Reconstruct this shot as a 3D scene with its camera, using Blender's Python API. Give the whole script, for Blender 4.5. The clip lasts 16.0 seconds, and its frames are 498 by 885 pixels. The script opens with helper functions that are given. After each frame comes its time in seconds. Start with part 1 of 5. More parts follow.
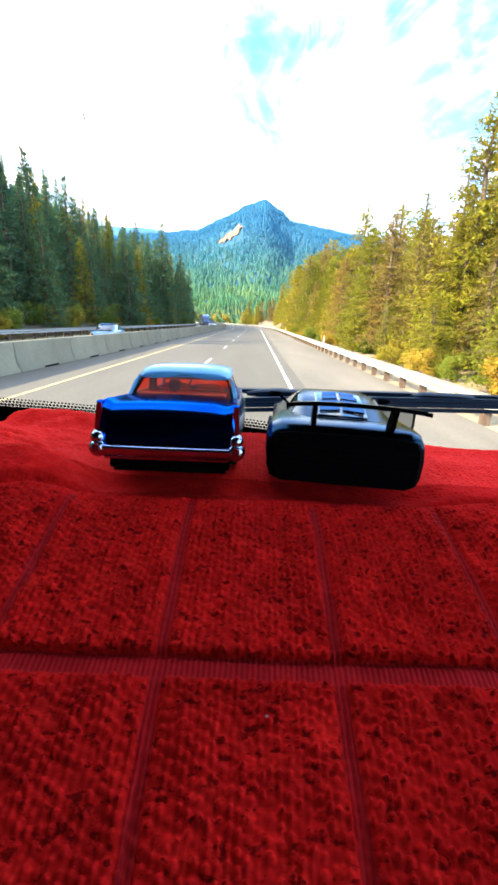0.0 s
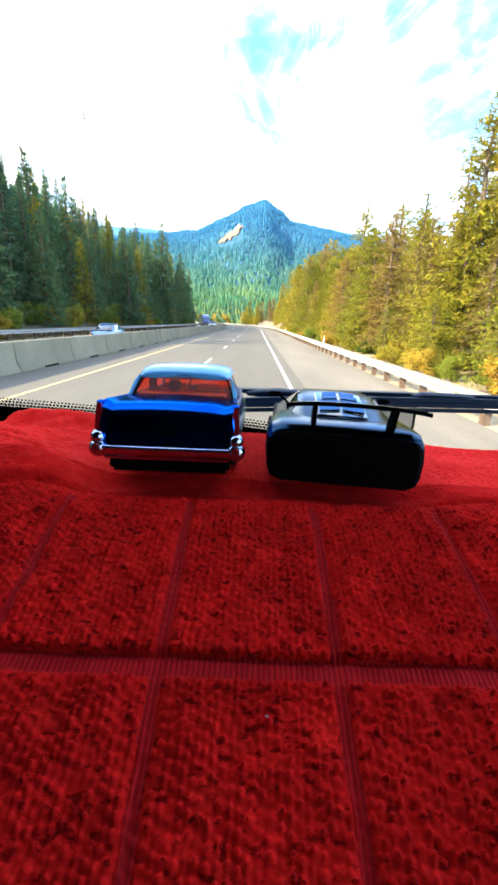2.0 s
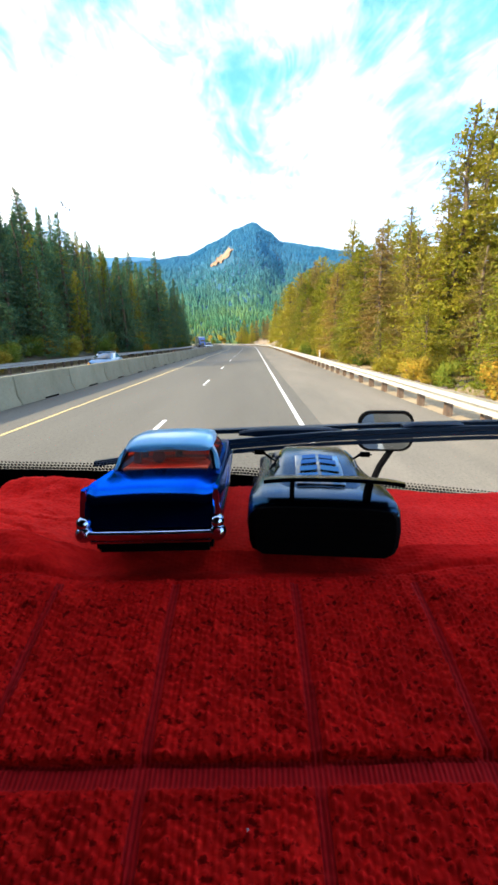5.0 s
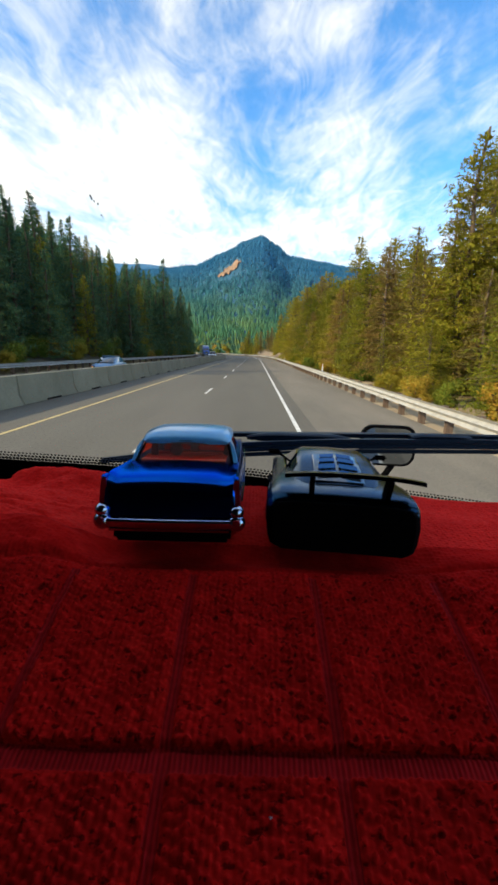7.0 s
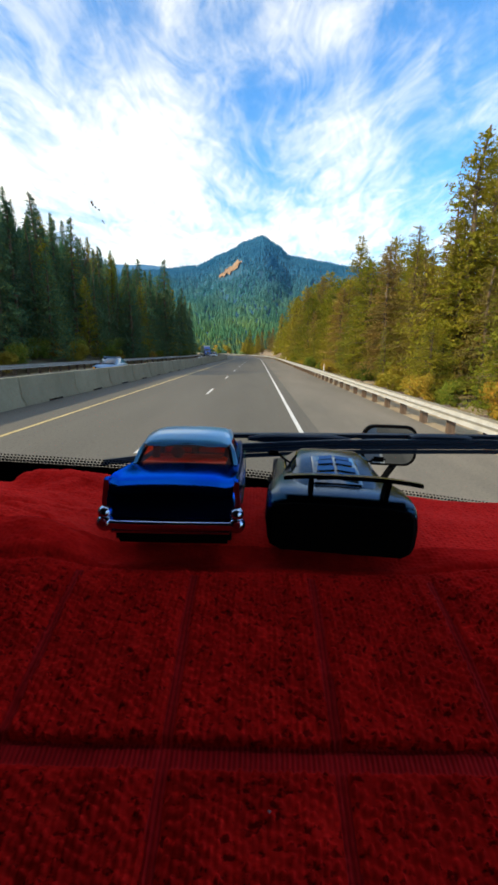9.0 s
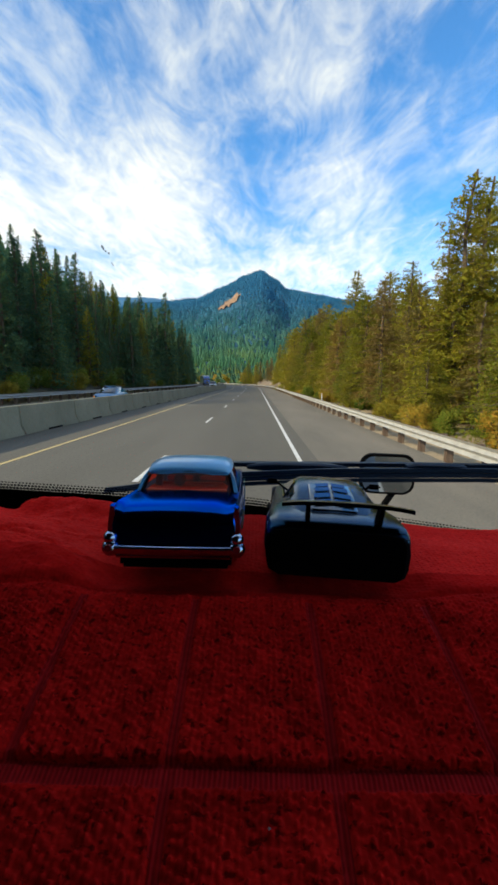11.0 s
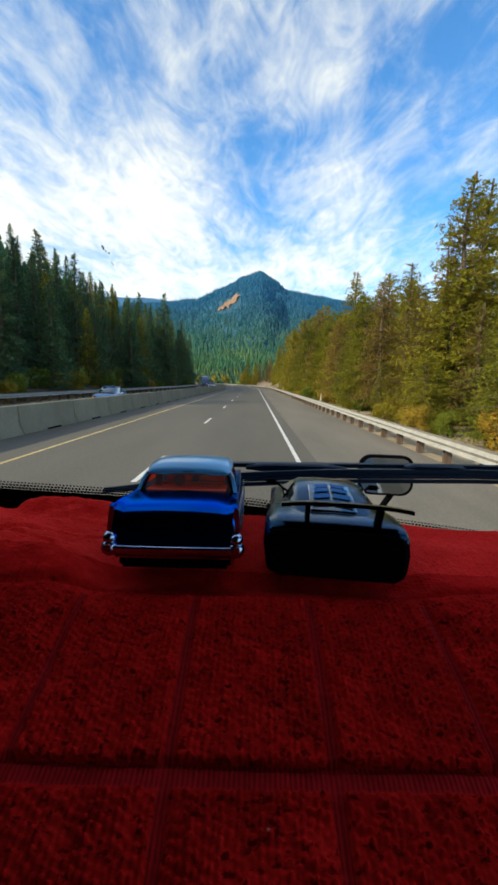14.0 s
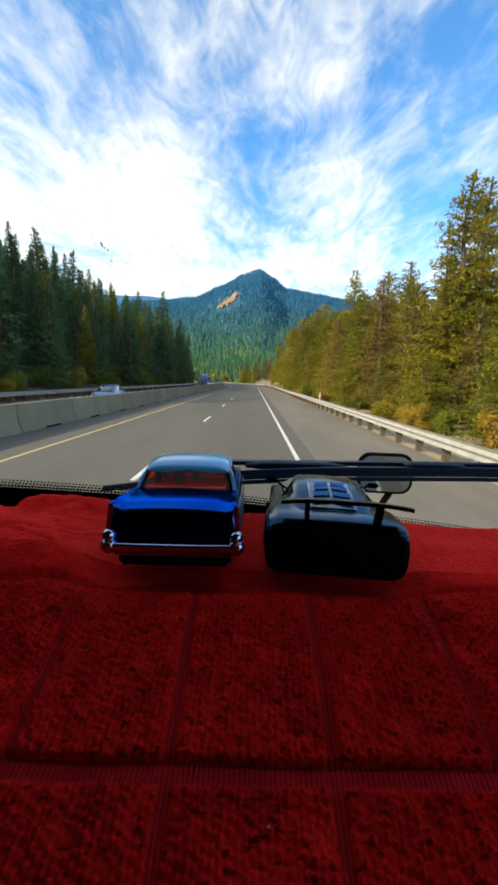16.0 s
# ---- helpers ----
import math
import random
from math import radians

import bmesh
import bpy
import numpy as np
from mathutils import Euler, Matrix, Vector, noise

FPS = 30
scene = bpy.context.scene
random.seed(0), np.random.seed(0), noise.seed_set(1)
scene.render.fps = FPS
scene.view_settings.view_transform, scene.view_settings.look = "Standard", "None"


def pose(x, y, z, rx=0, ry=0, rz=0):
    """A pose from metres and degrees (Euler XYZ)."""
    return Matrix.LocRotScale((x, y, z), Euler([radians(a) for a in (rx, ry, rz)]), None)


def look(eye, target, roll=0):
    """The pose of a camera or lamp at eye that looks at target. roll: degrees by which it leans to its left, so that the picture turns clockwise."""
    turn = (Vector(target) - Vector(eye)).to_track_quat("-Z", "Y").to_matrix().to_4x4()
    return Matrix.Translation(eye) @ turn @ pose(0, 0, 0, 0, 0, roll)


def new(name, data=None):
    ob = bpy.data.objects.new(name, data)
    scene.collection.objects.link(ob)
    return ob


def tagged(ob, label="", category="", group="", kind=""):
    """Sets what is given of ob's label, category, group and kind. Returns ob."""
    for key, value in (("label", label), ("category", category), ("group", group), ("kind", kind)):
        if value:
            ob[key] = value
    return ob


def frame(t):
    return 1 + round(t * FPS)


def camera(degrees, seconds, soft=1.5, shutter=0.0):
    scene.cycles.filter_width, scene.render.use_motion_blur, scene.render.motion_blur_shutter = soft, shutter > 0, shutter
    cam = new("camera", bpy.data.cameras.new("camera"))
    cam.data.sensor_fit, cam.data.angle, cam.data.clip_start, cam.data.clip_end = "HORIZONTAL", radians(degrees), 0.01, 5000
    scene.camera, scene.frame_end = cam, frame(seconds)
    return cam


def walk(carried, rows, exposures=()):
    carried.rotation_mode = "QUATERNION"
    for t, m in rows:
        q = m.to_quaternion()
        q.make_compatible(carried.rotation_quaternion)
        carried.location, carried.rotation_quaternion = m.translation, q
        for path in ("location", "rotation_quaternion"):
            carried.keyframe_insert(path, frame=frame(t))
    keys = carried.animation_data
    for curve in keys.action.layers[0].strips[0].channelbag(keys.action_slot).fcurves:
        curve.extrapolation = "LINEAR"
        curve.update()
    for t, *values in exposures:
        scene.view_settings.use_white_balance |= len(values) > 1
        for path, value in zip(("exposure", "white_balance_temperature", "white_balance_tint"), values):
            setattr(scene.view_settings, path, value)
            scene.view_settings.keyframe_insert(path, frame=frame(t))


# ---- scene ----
# ---- the camera and its way ----
cam = camera(62.28, 16.0, soft=3.0)
ROWS = [
    (0.0, 0, 0, 2.07, 73.64, -2.34, 1.03), (1.0, 0, 0, 2.07, 73.64, -2.34, 1.03), (3.0, 0, 0, 2.07, 73.64, -2.34, 1.03),
    (3.5, 0, 0, 2.07, 73.72, -2.34, 0.56), (3.75, 0.001, -0.003, 2.072, 73.8, -2.0, 0.4),
    (4.0, 0.0084, -0.0296, 2.0891, 75.08, 1.70, -0.64), (4.2, 0.0126, -0.0212, 2.1085, 77.12, 0.60, 0.54),
    (6.3, 0.0087, 0.0083, 2.0922, 74.05, 2.06, 0.18), (6.5, -0.0008, -0.0021, 2.0949, 77.65, -1.58, 1.09),
    (7.0, -0.0001, -0.0012, 2.0939, 77.55, -1.45, 0.94), (7.5, 0.0006, -0.0046, 2.0954, 78.04, -1.16, 1.48),
    (8.0, 0.0008, -0.0002, 2.0948, 76.22, -1.19, 1.15), (8.5, 0.0011, -0.0011, 2.0950, 76.40, -1.13, 1.17),
    (9.0, 0.0011, -0.0047, 2.0963, 77.56, -1.14, 1.11), (9.2, 0.0016, -0.0125, 2.0979, 80.12, -1.01, 1.13),
    (11.5, 0.0003, -0.0170, 2.0989, 81.55, -1.31, 0.86), (12.0, 0.0001, -0.0169, 2.0992, 81.49, -1.42, 0.87),
    (12.5, 0.0002, -0.0178, 2.0985, 81.85, -1.28, 0.72), (13.0, -0.0001, -0.0177, 2.0985, 81.81, -1.42, 0.70),
    (13.5, -0.0002, -0.0176, 2.0985, 81.80, -1.45, 0.71), (14.0, 0.0001, -0.0171, 2.0984, 81.64, -1.46, 0.81),
    (14.5, 0.0003, -0.0172, 2.0986, 81.64, -1.42, 0.84), (15.0, 0.0002, -0.0176, 2.0983, 81.80, -1.45, 0.84),
    (15.5, 0.0004, -0.0172, 2.0989, 81.52, -1.32, 0.84), (16.0, -0.0002, -0.0165, 2.0978, 81.41, -1.46, 0.69),
]
EXPOSURES = [(0.0, 2.05, 6600, 10), (4.2, 2.0, 6600, 10), (6.3, 0.36, 6700, 8), (9.2, 0.38, 6700, 8), (11.5, 0.08, 6450, 6), (14.2, 0.14, 6550, 6), (15.5, 0.38, 6750, 7), (16.0, 0.38, 6750, 7)]
walk(cam, [(r[0], pose(*r[1:])) for r in ROWS], EXPOSURES)

# ---- sky and sun ----
SUN_FROM = Vector((-0.80, -0.45, 0.51)).normalized()
world = bpy.data.worlds.new("sky")
scene.world = world
world.use_nodes = True
wn, wl = world.node_tree.nodes, world.node_tree.links
wn.clear()


def wnode(kind, **settings):
    n = wn.new(kind)
    for key, value in settings.items():
        n.inputs[key].default_value = value
    return n


def wmath(op, a, b=None):
    n = wn.new("ShaderNodeMath")
    n.operation = op
    for i, v in enumerate((a, b)):
        if v is None:
            continue
        if isinstance(v, (int, float)):
            n.inputs[i].default_value = v
        else:
            wl.new(v, n.inputs[i])
    return n.outputs[0]


sky_tex = wn.new("ShaderNodeTexSky")
sky_tex.sky_type = "NISHITA"
sky_tex.sun_disc = False
sky_tex.sun_elevation = math.asin(SUN_FROM.z)
sky_tex.sun_rotation = math.atan2(SUN_FROM.x, SUN_FROM.y)
tc = wn.new("ShaderNodeTexCoord")
sep = wn.new("ShaderNodeSeparateXYZ")
wl.new(tc.outputs["Generated"], sep.inputs[0])
zz = wmath("ADD", wmath("MAXIMUM", sep.outputs[2], 0.0), 0.12)
px, py = wmath("DIVIDE", sep.outputs[0], zz), wmath("DIVIDE", sep.outputs[1], zz)


def cloud_layer(sx, sy, ox, oy, scale, detail, distort):
    comb = wn.new("ShaderNodeCombineXYZ")
    wl.new(wmath("ADD", wmath("MULTIPLY", px, sx), ox), comb.inputs[0])
    wl.new(wmath("ADD", wmath("MULTIPLY", py, sy), oy), comb.inputs[1])
    n = wnode("ShaderNodeTexNoise", Scale=scale, Detail=detail, Roughness=0.6, Distortion=distort)
    wl.new(comb.outputs[0], n.inputs["Vector"])
    return n.outputs["Fac"]


def toward(u, w, radius, amount):
    """A broad bank or gap in the cirrus, round the direction (u, 1, w)."""
    d = wn.new("ShaderNodeVectorMath")
    d.operation = "DOT_PRODUCT"
    d.inputs[1].default_value = Vector((u, 1, w)).normalized()
    wl.new(tc.outputs["Generated"], d.inputs[0])
    r = wn.new("ShaderNodeMapRange")
    r.interpolation_type = "SMOOTHSTEP"
    r.inputs["From Min"].default_value, r.inputs["To Max"].default_value = math.cos(radians(radius)), amount
    wl.new(d.outputs["Value"], r.inputs["Value"])
    return r.outputs[0]


streaks = cloud_layer(1.5, 0.75, 5.1, 2.7, 2.2, 8.0, 1.1)
wisps = cloud_layer(3.4, 1.5, 1.7, 6.2, 2.6, 9.0, 1.8)
masses = cloud_layer(1.1, 0.8, 2.3, 9.4, 1.9, 8.0, 0.6)
cover = wmath("ADD", wmath("ADD", wmath("MULTIPLY", streaks, 0.46), wmath("MULTIPLY", wisps, 0.34)), wmath("MULTIPLY", masses, 0.46))
cover = wmath("SUBTRACT", cover, wmath("MULTIPLY", px, 0.03))
for u, w, radius, amount in ((-0.36, 0.40, 19, 0.09), (-0.15, 0.27, 14, 0.05), (-0.03, 0.48, 12, -0.11), (0.44, 0.58, 13, -0.14), (-0.50, 0.70, 14, -0.12), (0.41, 0.34, 8, -0.06),
                             (0.16, 0.38, 10, 0.06), (0.31, 0.44, 6, 0.08), (0.37, 0.62, 6, 0.09), (0.52, 0.44, 8, 0.08), (0.1, 0.68, 7, 0.10), (-0.44, 0.24, 7, -0.09), (-0.13, 0.22, 7, -0.08), (-0.30, 0.30, 5, -0.05)):
    cover = wmath("ADD", cover, toward(u, w, radius, amount))
cover = wmath("ADD", cover, wmath("MAXIMUM", wmath("SUBTRACT", 0.15, wmath("MULTIPLY", sep.outputs[2], 0.45)), 0.0))
ramp = wn.new("ShaderNodeMapRange")
ramp.interpolation_type = "SMOOTHSTEP"
ramp.inputs["From Min"].default_value, ramp.inputs["From Max"].default_value = 0.43, 0.93
wl.new(cover, ramp.inputs["Value"])
sky_bg = wnode("ShaderNodeBackground", Strength=0.20)
tint = wn.new("ShaderNodeMix")
tint.data_type, tint.blend_type = "RGBA", "MULTIPLY"
tint.inputs["Factor"].default_value = 1.0
tint.inputs["B"].default_value = (0.50, 1.00, 1.42, 1)
wl.new(sky_tex.outputs[0], tint.inputs["A"])
wl.new(tint.outputs["Result"], sky_bg.inputs["Color"])
cloud_bg = wnode("ShaderNodeBackground", Color=(1.0, 0.95, 0.84, 1), Strength=1.25)
mixs = wn.new("ShaderNodeMixShader")
wl.new(ramp.outputs[0], mixs.inputs[0])
wl.new(sky_bg.outputs[0], mixs.inputs[1])
wl.new(cloud_bg.outputs[0], mixs.inputs[2])
wout = wn.new("ShaderNodeOutputWorld")
wl.new(mixs.outputs[0], wout.inputs["Surface"])

sun = new("sun", bpy.data.lights.new("sun", "SUN"))
sun.data.energy, sun.data.angle, sun.data.color = 5.0, radians(0.6), (1.0, 0.83, 0.60)
sun.matrix_world = look(SUN_FROM * 100, (0, 0, 0))


# ---- materials ----
def mat(name, build):
    m = bpy.data.materials.new(name)
    m.use_nodes = True
    nt = m.node_tree
    nt.nodes.clear()
    out = nt.nodes.new("ShaderNodeOutputMaterial")
    bsdf = nt.nodes.new("ShaderNodeBsdfPrincipled")
    nt.links.new(bsdf.outputs[0], out.inputs[0])
    build(nt, bsdf)
    return m


def noise_mix(nt, stops, scale, detail=5, rough=0.6, coords="Object", stretch=(1, 1, 1)):
    """A colour that runs through stops by a noise of that scale."""
    tcn = nt.nodes.new("ShaderNodeTexCoord")
    mp = nt.nodes.new("ShaderNodeMapping")
    mp.inputs["Scale"].default_value = stretch
    nt.links.new(tcn.outputs[coords], mp.inputs[0])
    n = nt.nodes.new("ShaderNodeTexNoise")
    n.inputs["Scale"].default_value, n.inputs["Detail"].default_value, n.inputs["Roughness"].default_value = scale, detail, rough
    nt.links.new(mp.outputs[0], n.inputs["Vector"])
    r = nt.nodes.new("ShaderNodeValToRGB")
    els = r.color_ramp.elements
    while len(els) < len(stops):
        els.new(0.5)
    for e, (p, c) in zip(els, stops):
        e.position, e.color = p, (*c, 1)
    nt.links.new(n.outputs["Fac"], r.inputs[0])
    return r.outputs[0], n.outputs["Fac"]


def mixed(nt, a, b, fac, blend="MIX"):
    m = nt.nodes.new("ShaderNodeMix")
    m.data_type, m.blend_type = "RGBA", blend
    for key, v in (("Factor", fac), ("A", a), ("B", b)):
        if isinstance(v, (int, float)):
            m.inputs[key].default_value = v
        elif isinstance(v, tuple):
            m.inputs[key].default_value = (*v, 1)
        else:
            nt.links.new(v, m.inputs[key])
    return m.outputs["Result"]


def bump(nt, bsdf, fac, strength, distance):
    b = nt.nodes.new("ShaderNodeBump")
    b.inputs["Strength"].default_value, b.inputs["Distance"].default_value = strength, distance
    nt.links.new(fac, b.inputs["Height"])
    nt.links.new(b.outputs[0], bsdf.inputs["Normal"])


def rough_surface(stops, scale, rough, fine=None, bump_size=0.0, coords="Object", stretch=(1, 1, 1), spec=0.3, vary=0.0):
    def build(nt, bsdf):
        c, f = noise_mix(nt, stops, scale, coords=coords, stretch=stretch)
        if fine:
            c2, f2 = noise_mix(nt, [(0.3, (1 - fine[1],) * 3), (0.7, (1.0,) * 3)], fine[0], coords=coords)
            c = mixed(nt, c, c2, 1.0, "MULTIPLY")
            f = f2
        if vary:
            oi = nt.nodes.new("ShaderNodeObjectInfo")
            hsv = nt.nodes.new("ShaderNodeHueSaturation")
            mr = nt.nodes.new("ShaderNodeMapRange")
            mr.inputs["To Min"].default_value, mr.inputs["To Max"].default_value = 1 - vary, 1 + vary
            nt.links.new(oi.outputs["Random"], mr.inputs[0])
            nt.links.new(mr.outputs[0], hsv.inputs["Value"])
            nt.links.new(c, hsv.inputs["Color"])
            c = hsv.outputs[0]
        nt.links.new(c, bsdf.inputs["Base Color"])
        bsdf.inputs["Roughness"].default_value = rough
        bsdf.inputs["Specular IOR Level"].default_value = spec
        if bump_size:
            bump(nt, bsdf, f, 0.8, bump_size)
    return build


def plain(color, rough, metal=0.0, coat=0.0, spec=0.5, speck=0.12, scale=60):
    def build(nt, bsdf):
        dark = tuple(v * (1 - speck) for v in color)
        c, f = noise_mix(nt, [(0.35, dark), (0.65, color)], scale)
        nt.links.new(c, bsdf.inputs["Base Color"])
        bsdf.inputs["Roughness"].default_value = rough
        bsdf.inputs["Metallic"].default_value = metal
        bsdf.inputs["Coat Weight"].default_value = coat
        bsdf.inputs["Coat Roughness"].default_value = 0.04
        bsdf.inputs["Specular IOR Level"].default_value = spec
    return build


def leafy(dark, light, warm, vary=0.25, scale=0.6):
    """Foliage: two greens in patches, a warmer tint from clump to clump, and a different tone for every tree."""
    def build(nt, bsdf):
        c, _ = noise_mix(nt, [(0.3, dark), (0.7, light)], scale)
        g = nt.nodes.new("ShaderNodeNewGeometry")
        r = nt.nodes.new("ShaderNodeMapRange")
        r.inputs["From Min"].default_value, r.inputs["To Max"].default_value = 0.55, 0.8
        nt.links.new(g.outputs["Random Per Island"], r.inputs[0])
        c = mixed(nt, c, warm, r.outputs[0])
        oi = nt.nodes.new("ShaderNodeObjectInfo")
        hsv = nt.nodes.new("ShaderNodeHueSaturation")
        mr = nt.nodes.new("ShaderNodeMapRange")
        mr.inputs["To Min"].default_value, mr.inputs["To Max"].default_value = 1 - vary, 1 + vary
        nt.links.new(oi.outputs["Random"], mr.inputs[0])
        nt.links.new(mr.outputs[0], hsv.inputs["Value"])
        mh = nt.nodes.new("ShaderNodeMapRange")
        mh.inputs["To Min"].default_value, mh.inputs["To Max"].default_value = 0.515, 0.475
        nt.links.new(oi.outputs["Random"], mh.inputs[0])
        nt.links.new(mh.outputs[0], hsv.inputs["Hue"])
        nt.links.new(c, hsv.inputs["Color"])
        nt.links.new(hsv.outputs[0], bsdf.inputs["Base Color"])
        bsdf.inputs["Roughness"].default_value = 0.7
        bsdf.inputs["Specular IOR Level"].default_value = 0.15
        tr = nt.nodes.new("ShaderNodeBsdfTranslucent")
        nt.links.new(hsv.outputs[0], tr.inputs[0])
        ms = nt.nodes.new("ShaderNodeMixShader")
        ms.inputs[0].default_value = 0.35
        outn = [n for n in nt.nodes if n.type == "OUTPUT_MATERIAL"][0]
        nt.links.new(bsdf.outputs[0], ms.inputs[1])
        nt.links.new(tr.outputs[0], ms.inputs[2])
        nt.links.new(ms.outputs[0], outn.inputs[0])
    return build


def terry(nt, bsdf):
    """Looped pile in upright ribs, worn to smooth cotton toward the far hem."""
    c, f = noise_mix(nt, [(0.25, (0.50, 0.007, 0.006)), (0.5, (0.63, 0.009, 0.008)), (0.75, (0.76, 0.015, 0.011))], 90, detail=5)
    tcn = nt.nodes.new("ShaderNodeTexCoord")
    mp = nt.nodes.new("ShaderNodeMapping")
    mp.inputs["Scale"].default_value = (0.85, 1.25, 1.0)
    nt.links.new(tcn.outputs["Object"], mp.inputs[0])
    tuft = nt.nodes.new("ShaderNodeTexVoronoi")
    tuft.feature = "SMOOTH_F1"
    tuft.inputs["Scale"].default_value = 500
    tuft.inputs["Smoothness"].default_value = 0.35
    tuft.inputs["Randomness"].default_value = 0.9
    nt.links.new(mp.outputs[0], tuft.inputs["Vector"])
    # shade between the tufts, painted darker toward the cell borders
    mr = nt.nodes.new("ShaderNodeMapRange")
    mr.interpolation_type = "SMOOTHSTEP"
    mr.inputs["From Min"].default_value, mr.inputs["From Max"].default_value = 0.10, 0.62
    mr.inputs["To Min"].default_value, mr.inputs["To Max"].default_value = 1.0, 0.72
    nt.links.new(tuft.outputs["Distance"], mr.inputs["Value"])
    # shade in the hollows where the loops part, painted as dark spots
    gap_shade, part_f = noise_mix(nt, [(0.34, (0.35,) * 3), (0.43, (1.0,) * 3)], 300, detail=2, stretch=(0.75, 1.25, 1))
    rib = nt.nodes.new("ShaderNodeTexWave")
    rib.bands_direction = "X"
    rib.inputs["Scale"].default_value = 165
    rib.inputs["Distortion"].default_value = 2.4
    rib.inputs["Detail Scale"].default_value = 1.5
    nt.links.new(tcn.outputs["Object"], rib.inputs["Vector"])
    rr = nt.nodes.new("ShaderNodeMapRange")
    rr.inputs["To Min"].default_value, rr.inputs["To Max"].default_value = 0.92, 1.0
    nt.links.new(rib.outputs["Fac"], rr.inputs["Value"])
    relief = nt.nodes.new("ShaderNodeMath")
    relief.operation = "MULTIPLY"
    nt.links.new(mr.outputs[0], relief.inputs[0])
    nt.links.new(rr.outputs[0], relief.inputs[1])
    # share of worn cotton, growing toward the hem
    edge = nt.nodes.new("ShaderNodeSeparateXYZ")
    nt.links.new(tcn.outputs["Object"], edge.inputs[0])
    wob = nt.nodes.new("ShaderNodeMath")
    wob.operation = "MULTIPLY_ADD"
    wob.inputs[1].default_value = 0.022
    nt.links.new(f, wob.inputs[0])
    nt.links.new(edge.outputs[1], wob.inputs[2])
    worn = nt.nodes.new("ShaderNodeMapRange")
    worn.interpolation_type = "SMOOTHSTEP"
    worn.inputs["From Min"].default_value, worn.inputs["From Max"].default_value = 0.190, 0.226
    worn.inputs["To Min"].default_value, worn.inputs["To Max"].default_value = 0.0, 0.82
    nt.links.new(wob.outputs[0], worn.inputs["Value"])
    level = mixed(nt, mixed(nt, relief.outputs[0], gap_shade, 1.0, "MULTIPLY"), (0.92, 0.92, 0.92), worn.outputs[0])
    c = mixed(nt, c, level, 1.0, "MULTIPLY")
    # the nap lies one way here and another there
    nap, _ = noise_mix(nt, [(0.34, (0.74,) * 3), (0.62, (1.0,) * 3)], 34, detail=4, stretch=(1.0, 1.5, 1.0))
    c = mixed(nt, c, nap, 1.0, "MULTIPLY")
    nt.links.new(c, bsdf.inputs["Base Color"])
    bsdf.inputs["Roughness"].default_value = 0.95
    bsdf.inputs["Specular IOR Level"].default_value = 0.03
    bump(nt, bsdf, level, 0.5, 0.0008)


def flat_weave(nt, bsdf):
    """The woven bands and hem: fine ribs, smoother than the pile."""
    c, f = noise_mix(nt, [(0.3, (0.33, 0.005, 0.007)), (0.7, (0.45, 0.008, 0.011))], 60, detail=4)
    tcn = nt.nodes.new("ShaderNodeTexCoord")
    wv = nt.nodes.new("ShaderNodeTexWave")
    wv.bands_direction = "X"
    wv.inputs["Scale"].default_value = 170
    wv.inputs["Distortion"].default_value = 0.6
    nt.links.new(tcn.outputs["Object"], wv.inputs["Vector"])
    mr = nt.nodes.new("ShaderNodeMapRange")
    mr.inputs["To Min"].default_value, mr.inputs["To Max"].default_value = 0.65, 1.0
    nt.links.new(wv.outputs["Fac"], mr.inputs["Value"])
    c = mixed(nt, c, mr.outputs[0], 1.0, "MULTIPLY")
    nt.links.new(c, bsdf.inputs["Base Color"])
    bsdf.inputs["Roughness"].default_value = 0.9
    bsdf.inputs["Specular IOR Level"].default_value = 0.1
    bump(nt, bsdf, wv.outputs["Fac"], 0.5, 0.0006)


# Smooth cloth, its red raised to carry the stronger light on the shelf.
def hem_cloth(nt, bsdf):
    c, f = noise_mix(nt, [(0.3, (0.74, 0.011, 0.008)), (0.7, (0.90, 0.022, 0.015))], 45, detail=5)
    c2, f2 = noise_mix(nt, [(0.3, (0.8,) * 3), (0.65, (1.0,) * 3)], 500, detail=2)
    c = mixed(nt, c, c2, 1.0, "MULTIPLY")
    nt.links.new(c, bsdf.inputs["Base Color"])
    bsdf.inputs["Roughness"].default_value = 0.92
    bsdf.inputs["Specular IOR Level"].default_value = 0.08
    bump(nt, bsdf, f2, 0.5, 0.0008)


def glassy(color, rough, through_share):
    """Thin pane: mostly clear, tinted, with a faint gloss."""
    def build(nt, bsdf):
        tr = nt.nodes.new("ShaderNodeBsdfTransparent")
        tr.inputs[0].default_value = (*color, 1)
        bsdf.inputs["Base Color"].default_value = (*[v * 0.4 for v in color], 1)
        bsdf.inputs["Roughness"].default_value = rough
        ms = nt.nodes.new("ShaderNodeMixShader")
        ms.inputs[0].default_value = through_share
        outn = [n for n in nt.nodes if n.type == "OUTPUT_MATERIAL"][0]
        nt.links.new(bsdf.outputs[0], ms.inputs[1])
        nt.links.new(tr.outputs[0], ms.inputs[2])
        nt.links.new(ms.outputs[0], outn.inputs[0])
    return build


